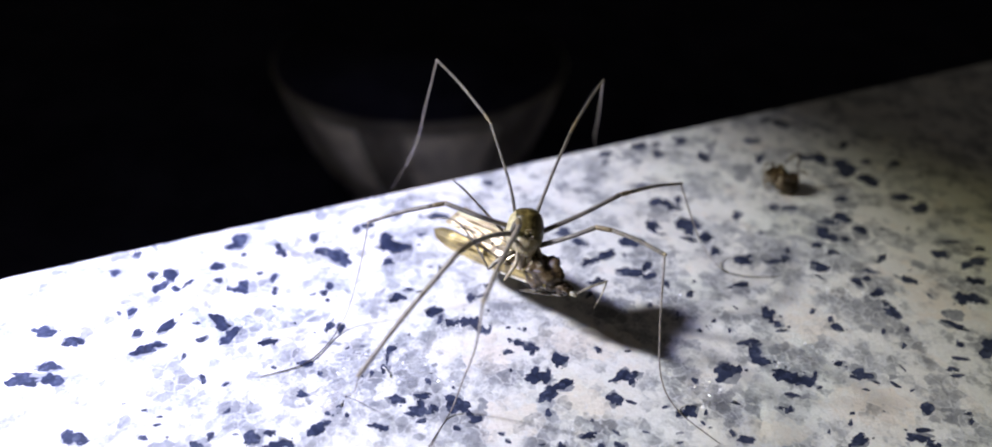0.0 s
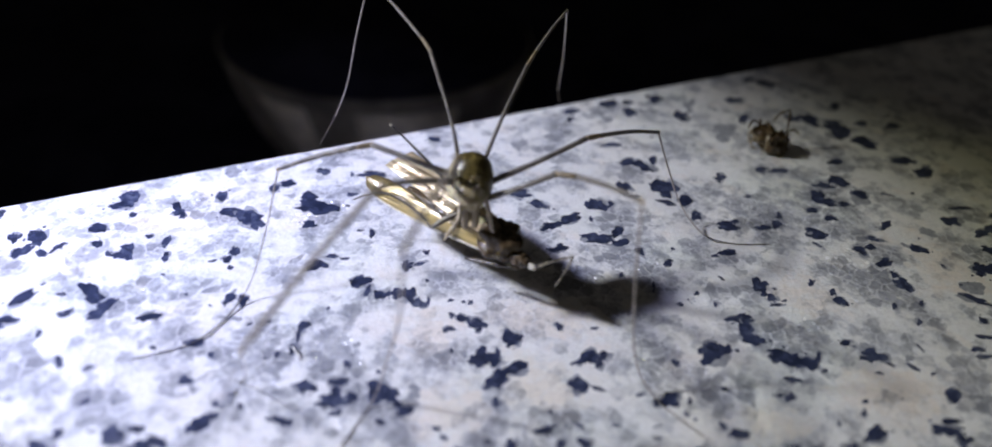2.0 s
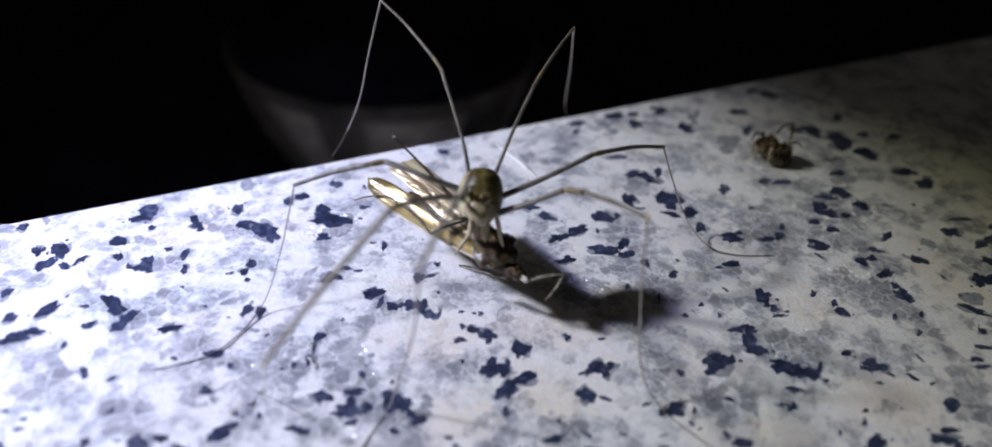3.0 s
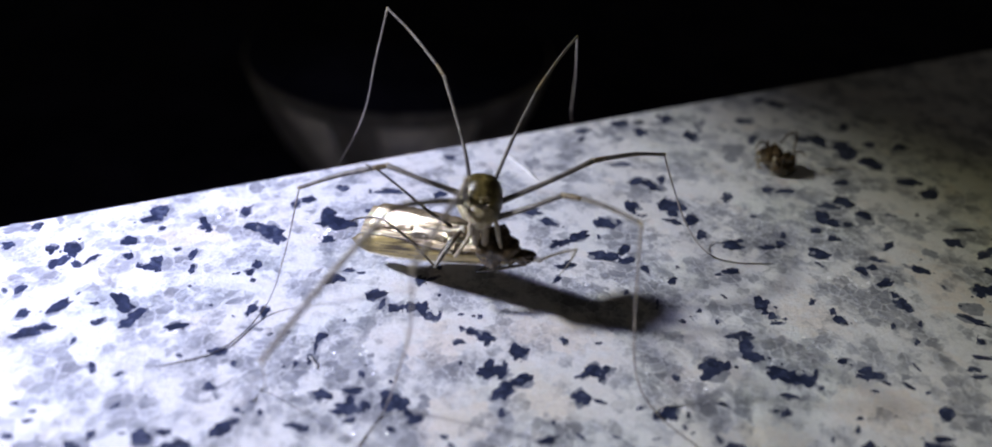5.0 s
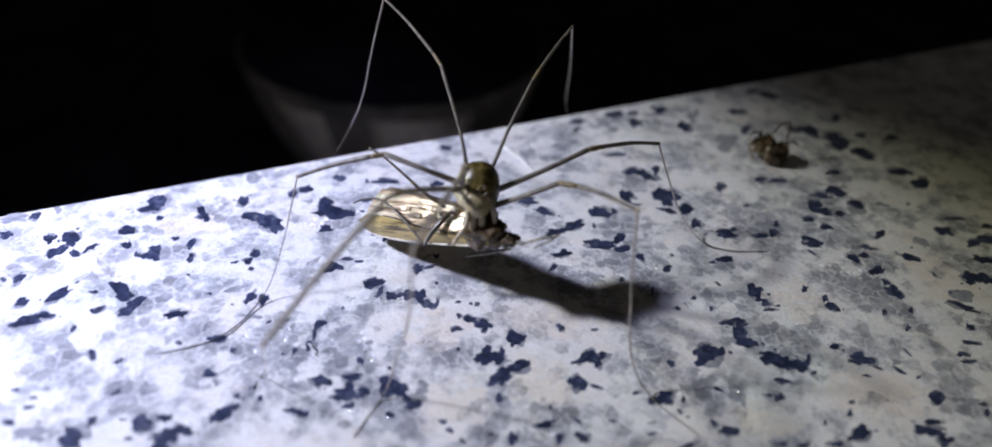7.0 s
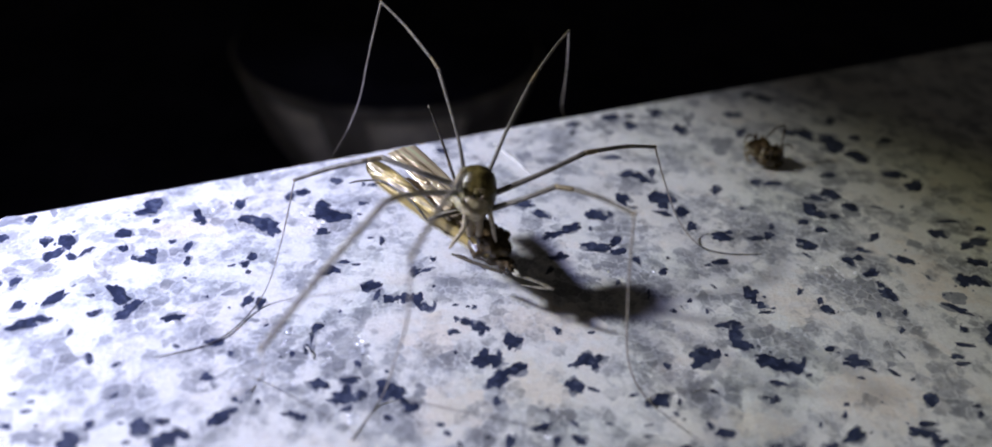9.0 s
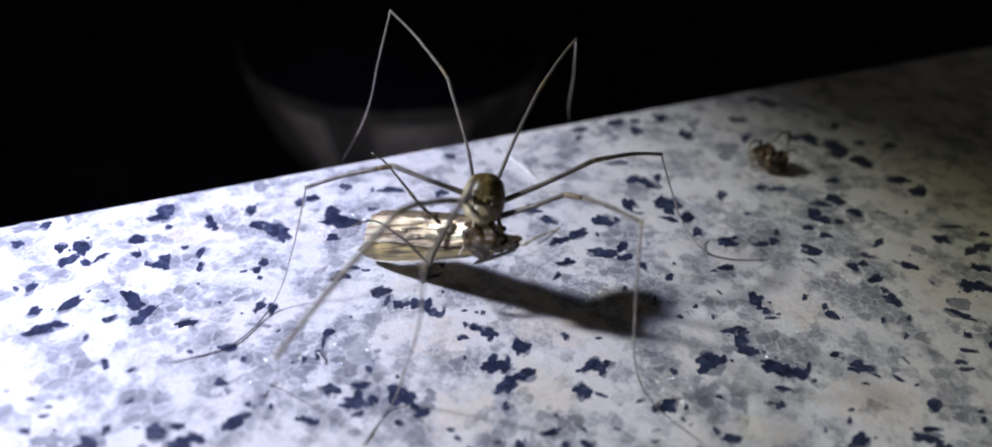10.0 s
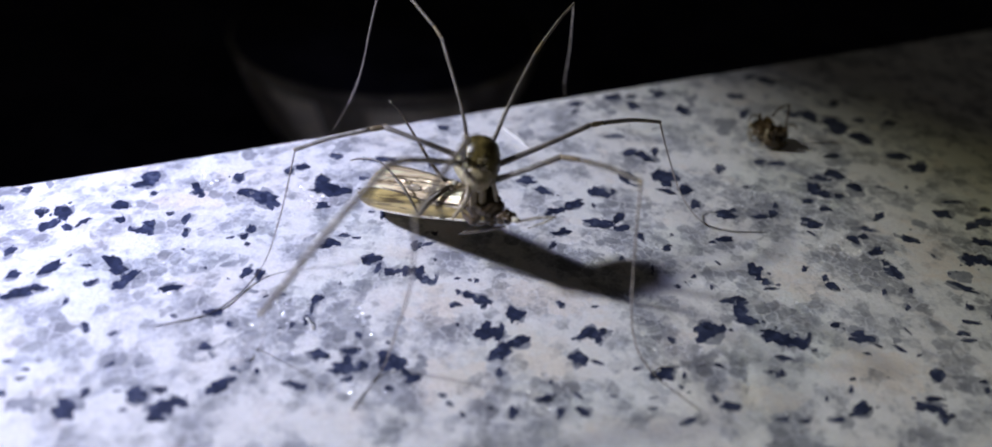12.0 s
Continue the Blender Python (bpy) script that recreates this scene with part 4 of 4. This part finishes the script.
def moth():
    thing = tagged(new("moth"), "pale gold moth held dead in the jaws of a harvestman", "moth")
    bm = bmesh.new()
    tube(bm, glide([(-0.5, -0.6, 0.0), (4, -0.9, -0.3), (9, -1.3, -0.3), (13.5, -1.8, -0.3)], 7), [1.4, 1.6, 1.5, 1.3, 1.0, 0.5], 14)
    part("abdomen", bm, MOTH_BROWN, thing, "brown segmented hind body")
    bm = bmesh.new()
    ball(bm, (-1.3, -0.9, 0.45), (3.2, 2.2, 1.8), None, 0.6, 2, 32, 20)
    thorax = part("thorax", bm, MOTH_BROWN, thing, "chewed glossy brown thorax")
    r = random.Random(5)
    for _ in range(16):  # chewed lumps
        w, x = r.uniform(-1.3, 1.3), r.uniform(-3.6, 1.6)
        k = max(0.3, 1 - ((x + 1.6) / 3.6) ** 2) ** 0.5
        bm = bmesh.new()
        ball(bm, (x, -0.75 + 1.75 * k * math.sin(w), 0.25 + 1.35 * k * math.cos(w)), (r.uniform(0.18, 0.42), r.uniform(0.12, 0.26), r.uniform(0.12, 0.26)), None, 0.9, r.uniform(0, 50), 12, 8)
        part("lump", bm, r.choice((MOTH_BROWN, MOTH_BROWN, MOTH_SHINE)), thorax)
    bm = bmesh.new()
    ball(bm, (-5.3, 0.0, 0.0), (1.2, 0.8, 0.7), None, 0.7, 4, 24, 16)
    head = part("head", bm, VEIN, thing, "dark brown head")
    for s in (-1, 1):
        bm = bmesh.new()
        ball(bm, (-5.8, 0.05 + 0.45 * s, 0.1), (0.34, 0.3, 0.36), None, 0, 0, 12, 8)
        part("eye", bm, EYE_BLACK, head, "black eye")
    bm = bmesh.new()
    ball(bm, (-6.8, 0.15, -0.05), (0.72, 0.36, 0.32), None, 0.3, 8, 14, 10)
    part("palp", bm, MOTH_PALE, head, "white snout palp")
    # near forewing: a narrow rounded blade, shade painted dark on its tip
    bm = bmesh.new()
    sheet(bm, [(-3, -0.3, 1.4), (2, 0.2, 1.6), (6, 0.2, 1.6), (11, -0.7, 1.35), (15.5, -1.25, 1.0), (18.2, -1.15, 0.65), (19.5, -0.45, 0.4)],
          [(-3, 1.0, 0.3), (2, 1.3, 0.2), (6.7, 1.5, 0.1), (12, 1.5, 0.0), (16, 1.25, 0.0), (18.5, 0.65, 0.15), (19.5, -0.35, 0.38)], 0.35, 0.10, 1.0)
    part("forewing", bm, GOLD_WING, thing, "golden folded forewing, its tip painted brown for shade")
    bm = bmesh.new()
    sheet(bm, [(-0.5, -2.9, 0.9), (4, -3.5, 1.25), (10, -4.3, 1.15), (16.4, -4.9, 0.9)], [(-0.5, 0.0, 1.7), (5, 0.15, 1.72), (11, -0.65, 1.5), (17.9, -1.3, 1.05)], 0.3, 0.17, 4.0, nv=16)
    hindwing = part("hindwing", bm, CREAM_WING, thing, "silvery cream crumpled hindwing")
    # the other forewing hangs over the far side
    bm = bmesh.new()
    sheet(bm, [(-0.8, -2.6, 1.5), (4, -3.3, 1.62), (10, -4.1, 1.45), (15.8, -4.7, 1.05)], [(-0.8, -3.4, -0.6), (4, -4.2, -0.5), (10, -5.0, -0.3), (15.2, -5.4, 0.2)], 0.25, 0.2, 9.0, nv=8)
    part("forewing", bm, WING_EDGE, thing, "brown forewing folded over the far side")
    bm = bmesh.new()
    tube(bm, glide([(-3, 1.05, 0.25), (2, 1.35, 0.15), (6.7, 1.55, 0.05), (12, 1.55, -0.05), (16, 1.3, -0.05), (18.3, 0.75, 0.1)], 6), [0.14, 0.16, 0.15, 0.14, 0.12, 0.05], 6)
    part("wing_margin", bm, MOTH_PALE, thing, "pale forewing margin")
    for pts, r in (
        ([(-1.5, 0.05, 1.75), (6, 0.1, 1.8), (11, -0.75, 1.55), (16.2, -1.25, 1.05)], 0.12),
        ([(0, -1.0, 2.0), (7, -1.2, 2.0), (15.5, -1.9, 1.25)], 0.06),
        ([(0.5, -1.8, 1.8), (6, -2.2, 1.8), (14.5, -2.9, 1.2)], 0.07),
        ([(2, 0.75, 1.15), (8, 0.6, 1.1), (15.6, 0.0, 0.85)], 0.06),
        ([(4, 1.1, 0.7), (10, 1.05, 0.6), (15.5, 0.6, 0.55)], 0.05),
    ):
        bm = bmesh.new()
        tube(bm, glide(pts, 7), [r * 0.6, r, r, r * 0.5], 5)
        part("vein", bm, VEIN, hindwing if pts[0][1] < -0.5 else thing)
    # torn scraps of wing that stand off the fold
    for x, y, z, long, rise, mat in ((7.4, -1.4, 1.85, 2.6, 0.25, MOTH_SHINE), (9.6, -2.2, 1.6, 4.6, 0.18, CREAM_WING), (4.6, -1.2, 1.95, 2.0, 0.35, MOTH_SHINE), (2.0, -1.8, 1.9, 2.6, 0.5, WING_EDGE), (3.4, 0.2, 1.65, 2.2, 0.25, MOTH_SHINE), (6.0, -2.6, 1.5, 3.8, 0.2, CREAM_WING)):
        bm = bmesh.new()
        sheet(bm, [(x, y - 0.3, z), (x + 0.5 * long, y - 0.45, z + rise), (x + long, y - 0.12, z - 0.1)], [(x, y + 0.3, z + 0.2), (x + 0.45 * long, y + 0.3, z + 0.3 * rise), (x + 0.9 * long, y + 0.2, z)], 0.12, 0.22, x, thick=0.05, nv=6)
        part("wing_scrap", bm, mat, thing, "torn scrap of wing")
    # hind leg that lies across the wings: thick femur, then shin and foot
    bm = bmesh.new()
    tube(bm, glide([(2.3, -2.6, 1.9), (3.3, -1.0, 2.5), (4.4, 0.8, 2.6), (5.5, 2.3, 2.0)], 6), [0.2, 0.36, 0.4, 0.34, 0.2], 9)
    thigh = part("leg", bm, MOTH_LEG, thing, "thick dark hind leg")
    bm = bmesh.new()
    tube(bm, glide([(3.1, -0.9, 2.88), (4.3, 0.9, 3.0), (5.45, 2.35, 2.25)], 6), [0.04, 0.13, 0.14, 0.05], 6)
    part("leg_stripe", bm, MOTH_PALE, thigh, "pale stripe")
    bm = bmesh.new()
    ball(bm, (2.3, -2.65, 2.0), (0.42, 0.4, 0.36), None, 0.4, 6, 12, 8)
    part("leg_joint", bm, MOTH_PALE, thigh, "white glossy joint")
    for pts, radii in (
        ([(-5.2, 0.8, -0.8), (-1.6, 1.5, -1.5), (1.9, 2.2, -2.0)], [0.16, 0.24, 0.24, 0.12]),
        ([(1.9, 2.2, -2.0), (0.2, 1.4, -2.1), (-3.0, 1.3, -1.9)], [0.1, 0.14, 0.12, 0.05]),
    ):
        part("leg", bristly(bmesh.new(), pts, radii), MOTH_LEG, thing)
    return thing, hindwing


def foreleg():
    """The moth's loose foreleg in two pieces, each along its own x from its joint."""
    bm = bristly(bmesh.new(), [(0, 0, 0), (2.3, 0.15, 0), (4.7, 0, 0)], [0.14, 0.17, 0.16, 0.12])
    upper = part("foreleg", bm, MOTH_FORELEG, prey, "mottled loose foreleg")
    bm = bristly(bmesh.new(), [(0, 0, 0), (1.9, 0.1, 0), (4.0, -0.1, 0)], [0.14, 0.13, 0.1, 0.05])
    return upper, part("shin", bm, MOTH_FORELEG, prey)


def hind_leg():
    """The moth's far hind leg, which sways; it runs along its own x from its joint, with a hooked foot."""
    bm = bristly(bmesh.new(), [(0, 0, 0), (3.2, 0.15, 0.25), (6.6, 0.0, 0.1), (10.6, -0.1, -0.1), (12.4, 0.1, 0.35)], [0.2, 0.23, 0.2, 0.17, 0.14, 0.12, 0.07])
    leg = part("hind_leg", bm, MOTH_LEG, prey, "thin dark raised hind leg")
    bm = bmesh.new()
    ball(bm, (5.0, 0.1, 0.2), (0.32, 0.26, 0.26), None, 0.2, 3, 10, 7)
    part("leg_joint", bm, JOINT, leg, "brown joint")
    bm = bmesh.new()
    ball(bm, (12.4, 0.1, 0.38), (0.2, 0.12, 0.12), None, 0.2, 4, 8, 6)
    part("foot_tip", bm, MOTH_PALE, leg, "pale foot tip")
    return leg


def swinging_shin():
    """The shin and foot of the near hind leg, along their own x from the knee."""
    bm = bristly(bmesh.new(), [(0, 0, 0), (2.4, -0.9, 0.4), (5.4, -1.7, 0.5), (9.4, -2.2, 0.6), (12.2, -1.1, 0.5), (13.6, 0, 0.4)], [0.14, 0.17, 0.17, 0.15, 0.12, 0.13, 0.08])
    return part("shin", bm, MOTH_LEG, prey, "long dark spurred shin")


def moth_pose(x, y, z, az, el, roll=0):
    """The moth at a grip point, its wing tips pointing to that azimuth and elevation, its back to the light side."""
    a, e = radians(az), radians(el)
    u = Vector((math.cos(a) * math.cos(e), math.sin(a) * math.cos(e), math.sin(e)))
    n = Vector((0.0, -0.70, 0.71))
    n = (n - u * n.dot(u)).normalized()
    v = n.cross(u)
    m = Matrix((u, v, n)).transposed().to_4x4()
    return Matrix.Translation(Vector((x, y, z)) * MM) @ m @ pose(0, 0, 0, roll)


MOTH_ROWS = [
    (0.0, -3.9, 6.5, 9.6, 138, -8, 8), (0.2, -4.4, 6.8, 8.7, 135, -14, 4), (0.4, -4.3, 6.6, 8.3, 139, -20, 0), (0.6, -3.7, 7.2, 8.0, 141, -17, 2),
    (0.8, -4.2, 6.6, 8.5, 140, -20, 0), (1.0, -4.9, 8.1, 7.9, 139, -18, 2), (1.2, -6.1, 8.4, 7.3, 134, -5, 11), (1.4, -5.3, 8.1, 7.3, 143, 3, 16),
    (1.6, -3.6, 8.7, 8.0, 144, 3, 16), (1.8, -3.6, 8.6, 7.8, 144, -14, 4), (2.0, -3.2, 8.3, 7.3, 140, -1, 13), (2.2, -4.8, 8.6, 8.0, 138, 4, 17),
    (2.4, -4.2, 8.7, 7.5, 144, 10, 18), (2.6, -4.5, 8.5, 7.4, 139, 5, 17), (4.3, -5.2, 9.3, 8.5, 143, 1, 14), (4.5, -4.8, 9.0, 8.2, 152, 1, 15),
    (4.7, -4.8, 7.4, 6.2, 155, -6, -2), (4.9, -4.5, 8.2, 7.6, 161, -13, -6), (5.1, -4.2, 8.5, 7.9, 145, -14, -2), (5.3, -5.0, 8.3, 7.1, 136, 1, 14),
    (5.5, -5.3, 8.7, 7.8, 136, 9, 18), (5.7, -4.9, 8.9, 7.8, 144, 4, 17), (5.9, -5.0, 8.9, 7.8, 151, -4, 12), (6.1, -4.8, 8.3, 7.6, 153, -17, 2),
    (6.3, -5.4, 6.7, 9.6, 151, -25, 0), (6.5, -4.7, 8.0, 8.8, 155, -22, 0), (6.7, -4.4, 9.0, 8.0, 146, -17, 2), (6.9, -5.5, 9.1, 8.2, 142, -16, 3),
    (7.1, -5.2, 7.6, 9.0, 148, -22, 0), (8.8, -4.9, 8.7, 7.6, 138, 0, 14), (9.0, -4.9, 8.8, 8.0, 139, 8, 18), (9.2, -4.4, 8.8, 8.2, 149, 1, 15),
    (9.4, -4.4, 8.6, 7.8, 153, -7, -2), (9.6, -5.6, 6.9, 9.7, 151, -25, -6), (9.8, -6.0, 7.2, 9.8, 152, -26, -6), (10.0, -5.9, 7.1, 9.8, 150, -26, -6),
    (10.2, -4.7, 9.0, 8.5, 145, -17, -4), (10.4, -5.2, 9.0, 7.9, 146, -15, -2), (10.6, -5.1, 8.9, 9.3, 147, -23, 0), (10.8, -5.3, 7.9, 9.2, 144, -23, 6),
    (11.0, -5.3, 9.5, 8.6, 143, -12, 12), (11.2, -6.4, 9.5, 8.4, 141, -5, 28), (11.4, -7.3, 9.2, 8.1, 141, -7, 30), (11.6, -6.3, 8.9, 8.4, 142, -16, 20),
    (11.8, -5.4, 8.3, 8.0, 148, -18, 8), (12.0, -5.8, 8.7, 8.3, 143, -18, 12),
]


# ---- small things on the stone ----
def curled_spider():
    thing = tagged(new("dead_spider"), "small dried brown spider curled up on the granite", "dead spider")
    thing.location = Vector((43.9, 44.2, 0)) * MM
    thing.scale = (1.3, 1.3, 1.3)
    bm = bmesh.new()
    ball(bm, (0.2, 0.4, 1.9), (1.5, 1.3, 1.2), None, 0.7, 11, 28, 18)
    part("abdomen", bm, HUSK, thing, "shrivelled brown abdomen")
    bm = bmesh.new()
    ball(bm, (1.35, -0.3, 1.3), (1.55, 1.3, 1.35), None, 0.8, 14, 24, 14)
    part("head", bm, MOTH_BROWN, thing, "dark brown head and chest")
    r = random.Random(3)
    for k in range(8):  # legs folded under and over it, knees outwards
        w = 2 * math.pi * (k + 0.5) / 8 + r.uniform(-0.2, 0.2)
        d = Vector((math.cos(w), math.sin(w), 0))
        reach, high = r.uniform(1.7, 2.5), r.uniform(1.5, 3.4)
        tip = Vector((0.9 * d.x, 0.9 * d.y, r.uniform(0.15, 0.6)))
        # legs on the front left are coloured pale for the glossy highlights there
        pale = k in (3, 4, 5)
        bm = bmesh.new()
        tube(bm, glide([d * 0.8 + Vector((0.6, -0.2, 1.3)), d * reach * 0.8 + Vector((0, 0, high * 0.75)), d * reach + Vector((0, 0, high)), d * reach * 0.95 + Vector((0, 0, high * 0.4)), tip], 6), [0.2, 0.19, 0.17, 0.13, 0.1, 0.06], 7)
        part("leg", bm, MOTH_SHINE if pale else HUSK, thing, "leg with its highlight painted pale" if pale else "")
    # stiff legs that stand off
    for pts in ([(0.6, 0.8, 3.6), (1.5, 1.2, 4.7), (2.6, 1.3, 5.2)], [(2.6, 1.3, 5.2), (2.65, 1.0, 4.2), (2.6, 0.6, 2.6)], [(1.6, 0.0, 2.4), (3.0, -0.1, 3.1), (3.9, -0.3, 2.6)], [(-0.8, 0.8, 3.4), (-1.9, 0.9, 3.7), (-2.4, 0.6, 2.7)]):
        bm = bmesh.new()
        tube(bm, glide(pts, 5), [0.09, 0.14, 0.13, 0.08], 6)
        part("leg", bm, HUSK, thing)
    return thing


def shed_leg():
    """A leg that drops off the moth: it lies along its own x."""
    bm = bmesh.new()
    tube(bm, glide([(-6.0, 0.1, 0.12), (-2.2, -0.08, 0.35), (1.8, 0.05, 0.35), (5.9, -0.1, 0.12)], 6), [0.08, 0.19, 0.2, 0.18, 0.08], 7)
    return tagged(part("insect_leg", bm, SHED), "pale broken insect leg fallen on the granite", "insect leg")


def fibre(name, pts, r, mat, label):
    bm = bmesh.new()
    tube(bm, glide(pts, 6), [r, r, r * 0.7], 5)
    return tagged(part(name, bm, mat), label, "fibre")


def round_bowl():
    """A wide round bowl on the floor beyond the ledge, well below the stone's level, with pale panels in its glaze."""
    thing = tagged(new("bowl"), "dull dark round bowl with pale glazed panels", "bowl")
    thing.location = Vector((-41, 277, -147)) * MM
    wall = [(38, 0.4), (40, 0.0), (42, 3), (50, 16), (59, 32), (66, 50), (70, 64), (71.8, 69), (72, 70.4), (71.2, 71)]
    bm = bmesh.new()
    lathe(bm, wall, 72)
    shell = part("shell", bm, POT, thing)
    # the hollow's shade is painted: its lining gets the near-black night colour
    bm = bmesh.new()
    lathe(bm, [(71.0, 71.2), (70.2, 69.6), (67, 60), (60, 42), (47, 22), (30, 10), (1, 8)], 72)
    part("inside", bm, UNLIT, shell, "inside, painted black for its shade")
    # panels: angle from, angle to, at the foot and under the rim
    for low, high in (((-113, -106), (-131, -110)), ((-88, -61), (-93, -57)), ((-82, -68), (-80, -66)), ((-160, -146), (-172, -152)), ((-30, -12), (-28, -2))):
        bm = bmesh.new()
        out = 0.3 if high[1] != -66 else 0.6
        grid = []
        for r, z in wall[3:7]:
            k = (z - 16) / 48
            a0, a1 = (low[j] + (high[j] - low[j]) * k for j in (0, 1))
            ring = [radians(a0 + (a1 - a0) * j / 10) for j in range(11)]
            grid.append([[bm.verts.new(((r + d) * math.cos(w), (r + d) * math.sin(w), z)) for w in ring] for d in (out, -0.3)])
        for g, h in zip(grid, grid[1:]):
            for j in range(10):
                bm.faces.new((g[0][j], g[0][j + 1], h[0][j + 1], h[0][j]))
        for g, h in zip(grid, grid[1:]):
            for j in (0, 10):
                bm.faces.new((g[0][j], h[0][j], h[1][j], g[1][j]))
        for g in (grid[0], grid[-1]):
            for j in range(10):
                bm.faces.new((g[0][j], g[0][j + 1], g[1][j + 1], g[1][j]))
        part("glaze_panel", bm, POT_PANEL, shell, "pale worn glaze panel")
    return thing


animal = harvestman()
prey, hindwing = moth()
loose = foreleg()
swaying = hind_leg()
swinging = swinging_shin()
curled_spider()
fibre("fibre", [(-24.0, -1.9, 0.08), (-23.5, -2.7, 0.5), (-22.9, -3.7, 0.12)], 0.11, SHED, "short white fibre lying on the granite")
fallen = shed_leg()
round_bowl()

dust = bmesh.new()
for row in (*MICA_A, *MICA_B, *MICA_C, *MICA_D, *MICA_E, *MICA_F, *MICA_G, *MICA_H, *MICA_I, *MICA_J, *MICA_K, *MICA_L, *MICA_M, *MICA_N, *MICA_O, *MICA_P, *MICA_Q):
    mica_fleck(*row, dust=dust if row[2] * row[3] < 0.13 else None)
for row in (*VEIL_A, *VEIL_B):
    mica_fleck(*row, deep=True, dust=dust)
mica_specks(dust)


def motions():
    walk(prey, [(t, moth_pose(*row)) for t, *row in MOTH_ROWS])
    # the loose foreleg swings outwards and folds
    for leg, rows in zip(loose, (
        [(0.0, -7.0, 0.2, -0.3, -126), (2.8, -7.0, 0.2, -0.3, -126), (4.8, -7.0, 0.2, -0.3, -158), (12.0, -7.0, 0.2, -0.3, -160)],
        [(0.0, -9.75, -3.6, -0.9, 93), (2.8, -9.75, -3.6, -0.9, 93), (4.8, -11.3, -1.55, -0.9, 65), (6.2, -11.3, -1.55, -0.9, 30), (12.0, -11.35, -1.4, -0.9, 28)],
    )):
        walk(leg, [(t, pose(x * MM, y * MM, z * MM, 0, 8, turn)) for t, x, y, z, turn in rows])
    # the far hind leg sways up and down: seconds, azimuth and elevation on the moth
    sway = [(0.0, -16, 36), (0.5, -13, 40), (1.0, -23, 32), (1.5, -2, 37), (2.0, -3, 44), (2.5, -1, 37), (4.5, -11, 31), (5.0, -36, 36), (5.5, 2, 31), (6.0, -24, 31),
            (6.5, -40, 22), (7.0, -29, 25), (8.8, -26, 48), (9.2, -20, 35), (9.5, -34, 20), (10.0, -50, 15), (11.0, -30, 30), (11.5, -30, 40), (12.0, -41, 33)]
    walk(swaying, [(t, pose(0.0043, -0.0029, 0.0016, 0, -el, az)) for t, az, el in sway])
    # the near shin swings across the wings
    swing = [(0.0, -13, 4), (1.0, -13, 4), (1.5, 1, -8), (2.6, 3, -11), (4.5, 0, -6), (5.0, -20, 3), (5.5, 4, -15), (6.0, -14, 4), (6.5, -20, 4), (7.0, -18, 4),
             (8.8, 3, -9), (9.0, 5, -11), (9.5, -20, 4), (10.0, -24, 4), (11.0, -12, 8), (11.5, -5, 3), (12.0, -21, 13)]
    walk(swinging, [(t, pose(0.0055, 0.0023, 0.002, 0, -el, az)) for t, az, el in swing])
    # the cream wing fans out whenever the moth is tipped up
    fan = [(t, -4.5 * min(1, max(0, (row[4] + 12) / 10))) for t, *row in MOTH_ROWS]
    walk(hindwing, [(t, pose(-0.0005, -0.0015, 0, 0, 0, turn) @ pose(0.0005, 0.0015, 0)) for t, turn in fan])
    # a leg of the moth works loose and drops on the stone
    under = pose(0.007, -0.0012, -0.0018, 0, 0, 4)
    held = [(t, moth_pose(*row) @ under) for t, *row in MOTH_ROWS if t <= 2.0]
    rest = pose(0.00175, 0.0424, 0.0, 0, 0, -59)
    walk(fallen, [*held, (2.13, pose(-0.004, 0.022, 0.012, 0, 30, -62)), (2.23, rest), (12.0, rest)])


motions()
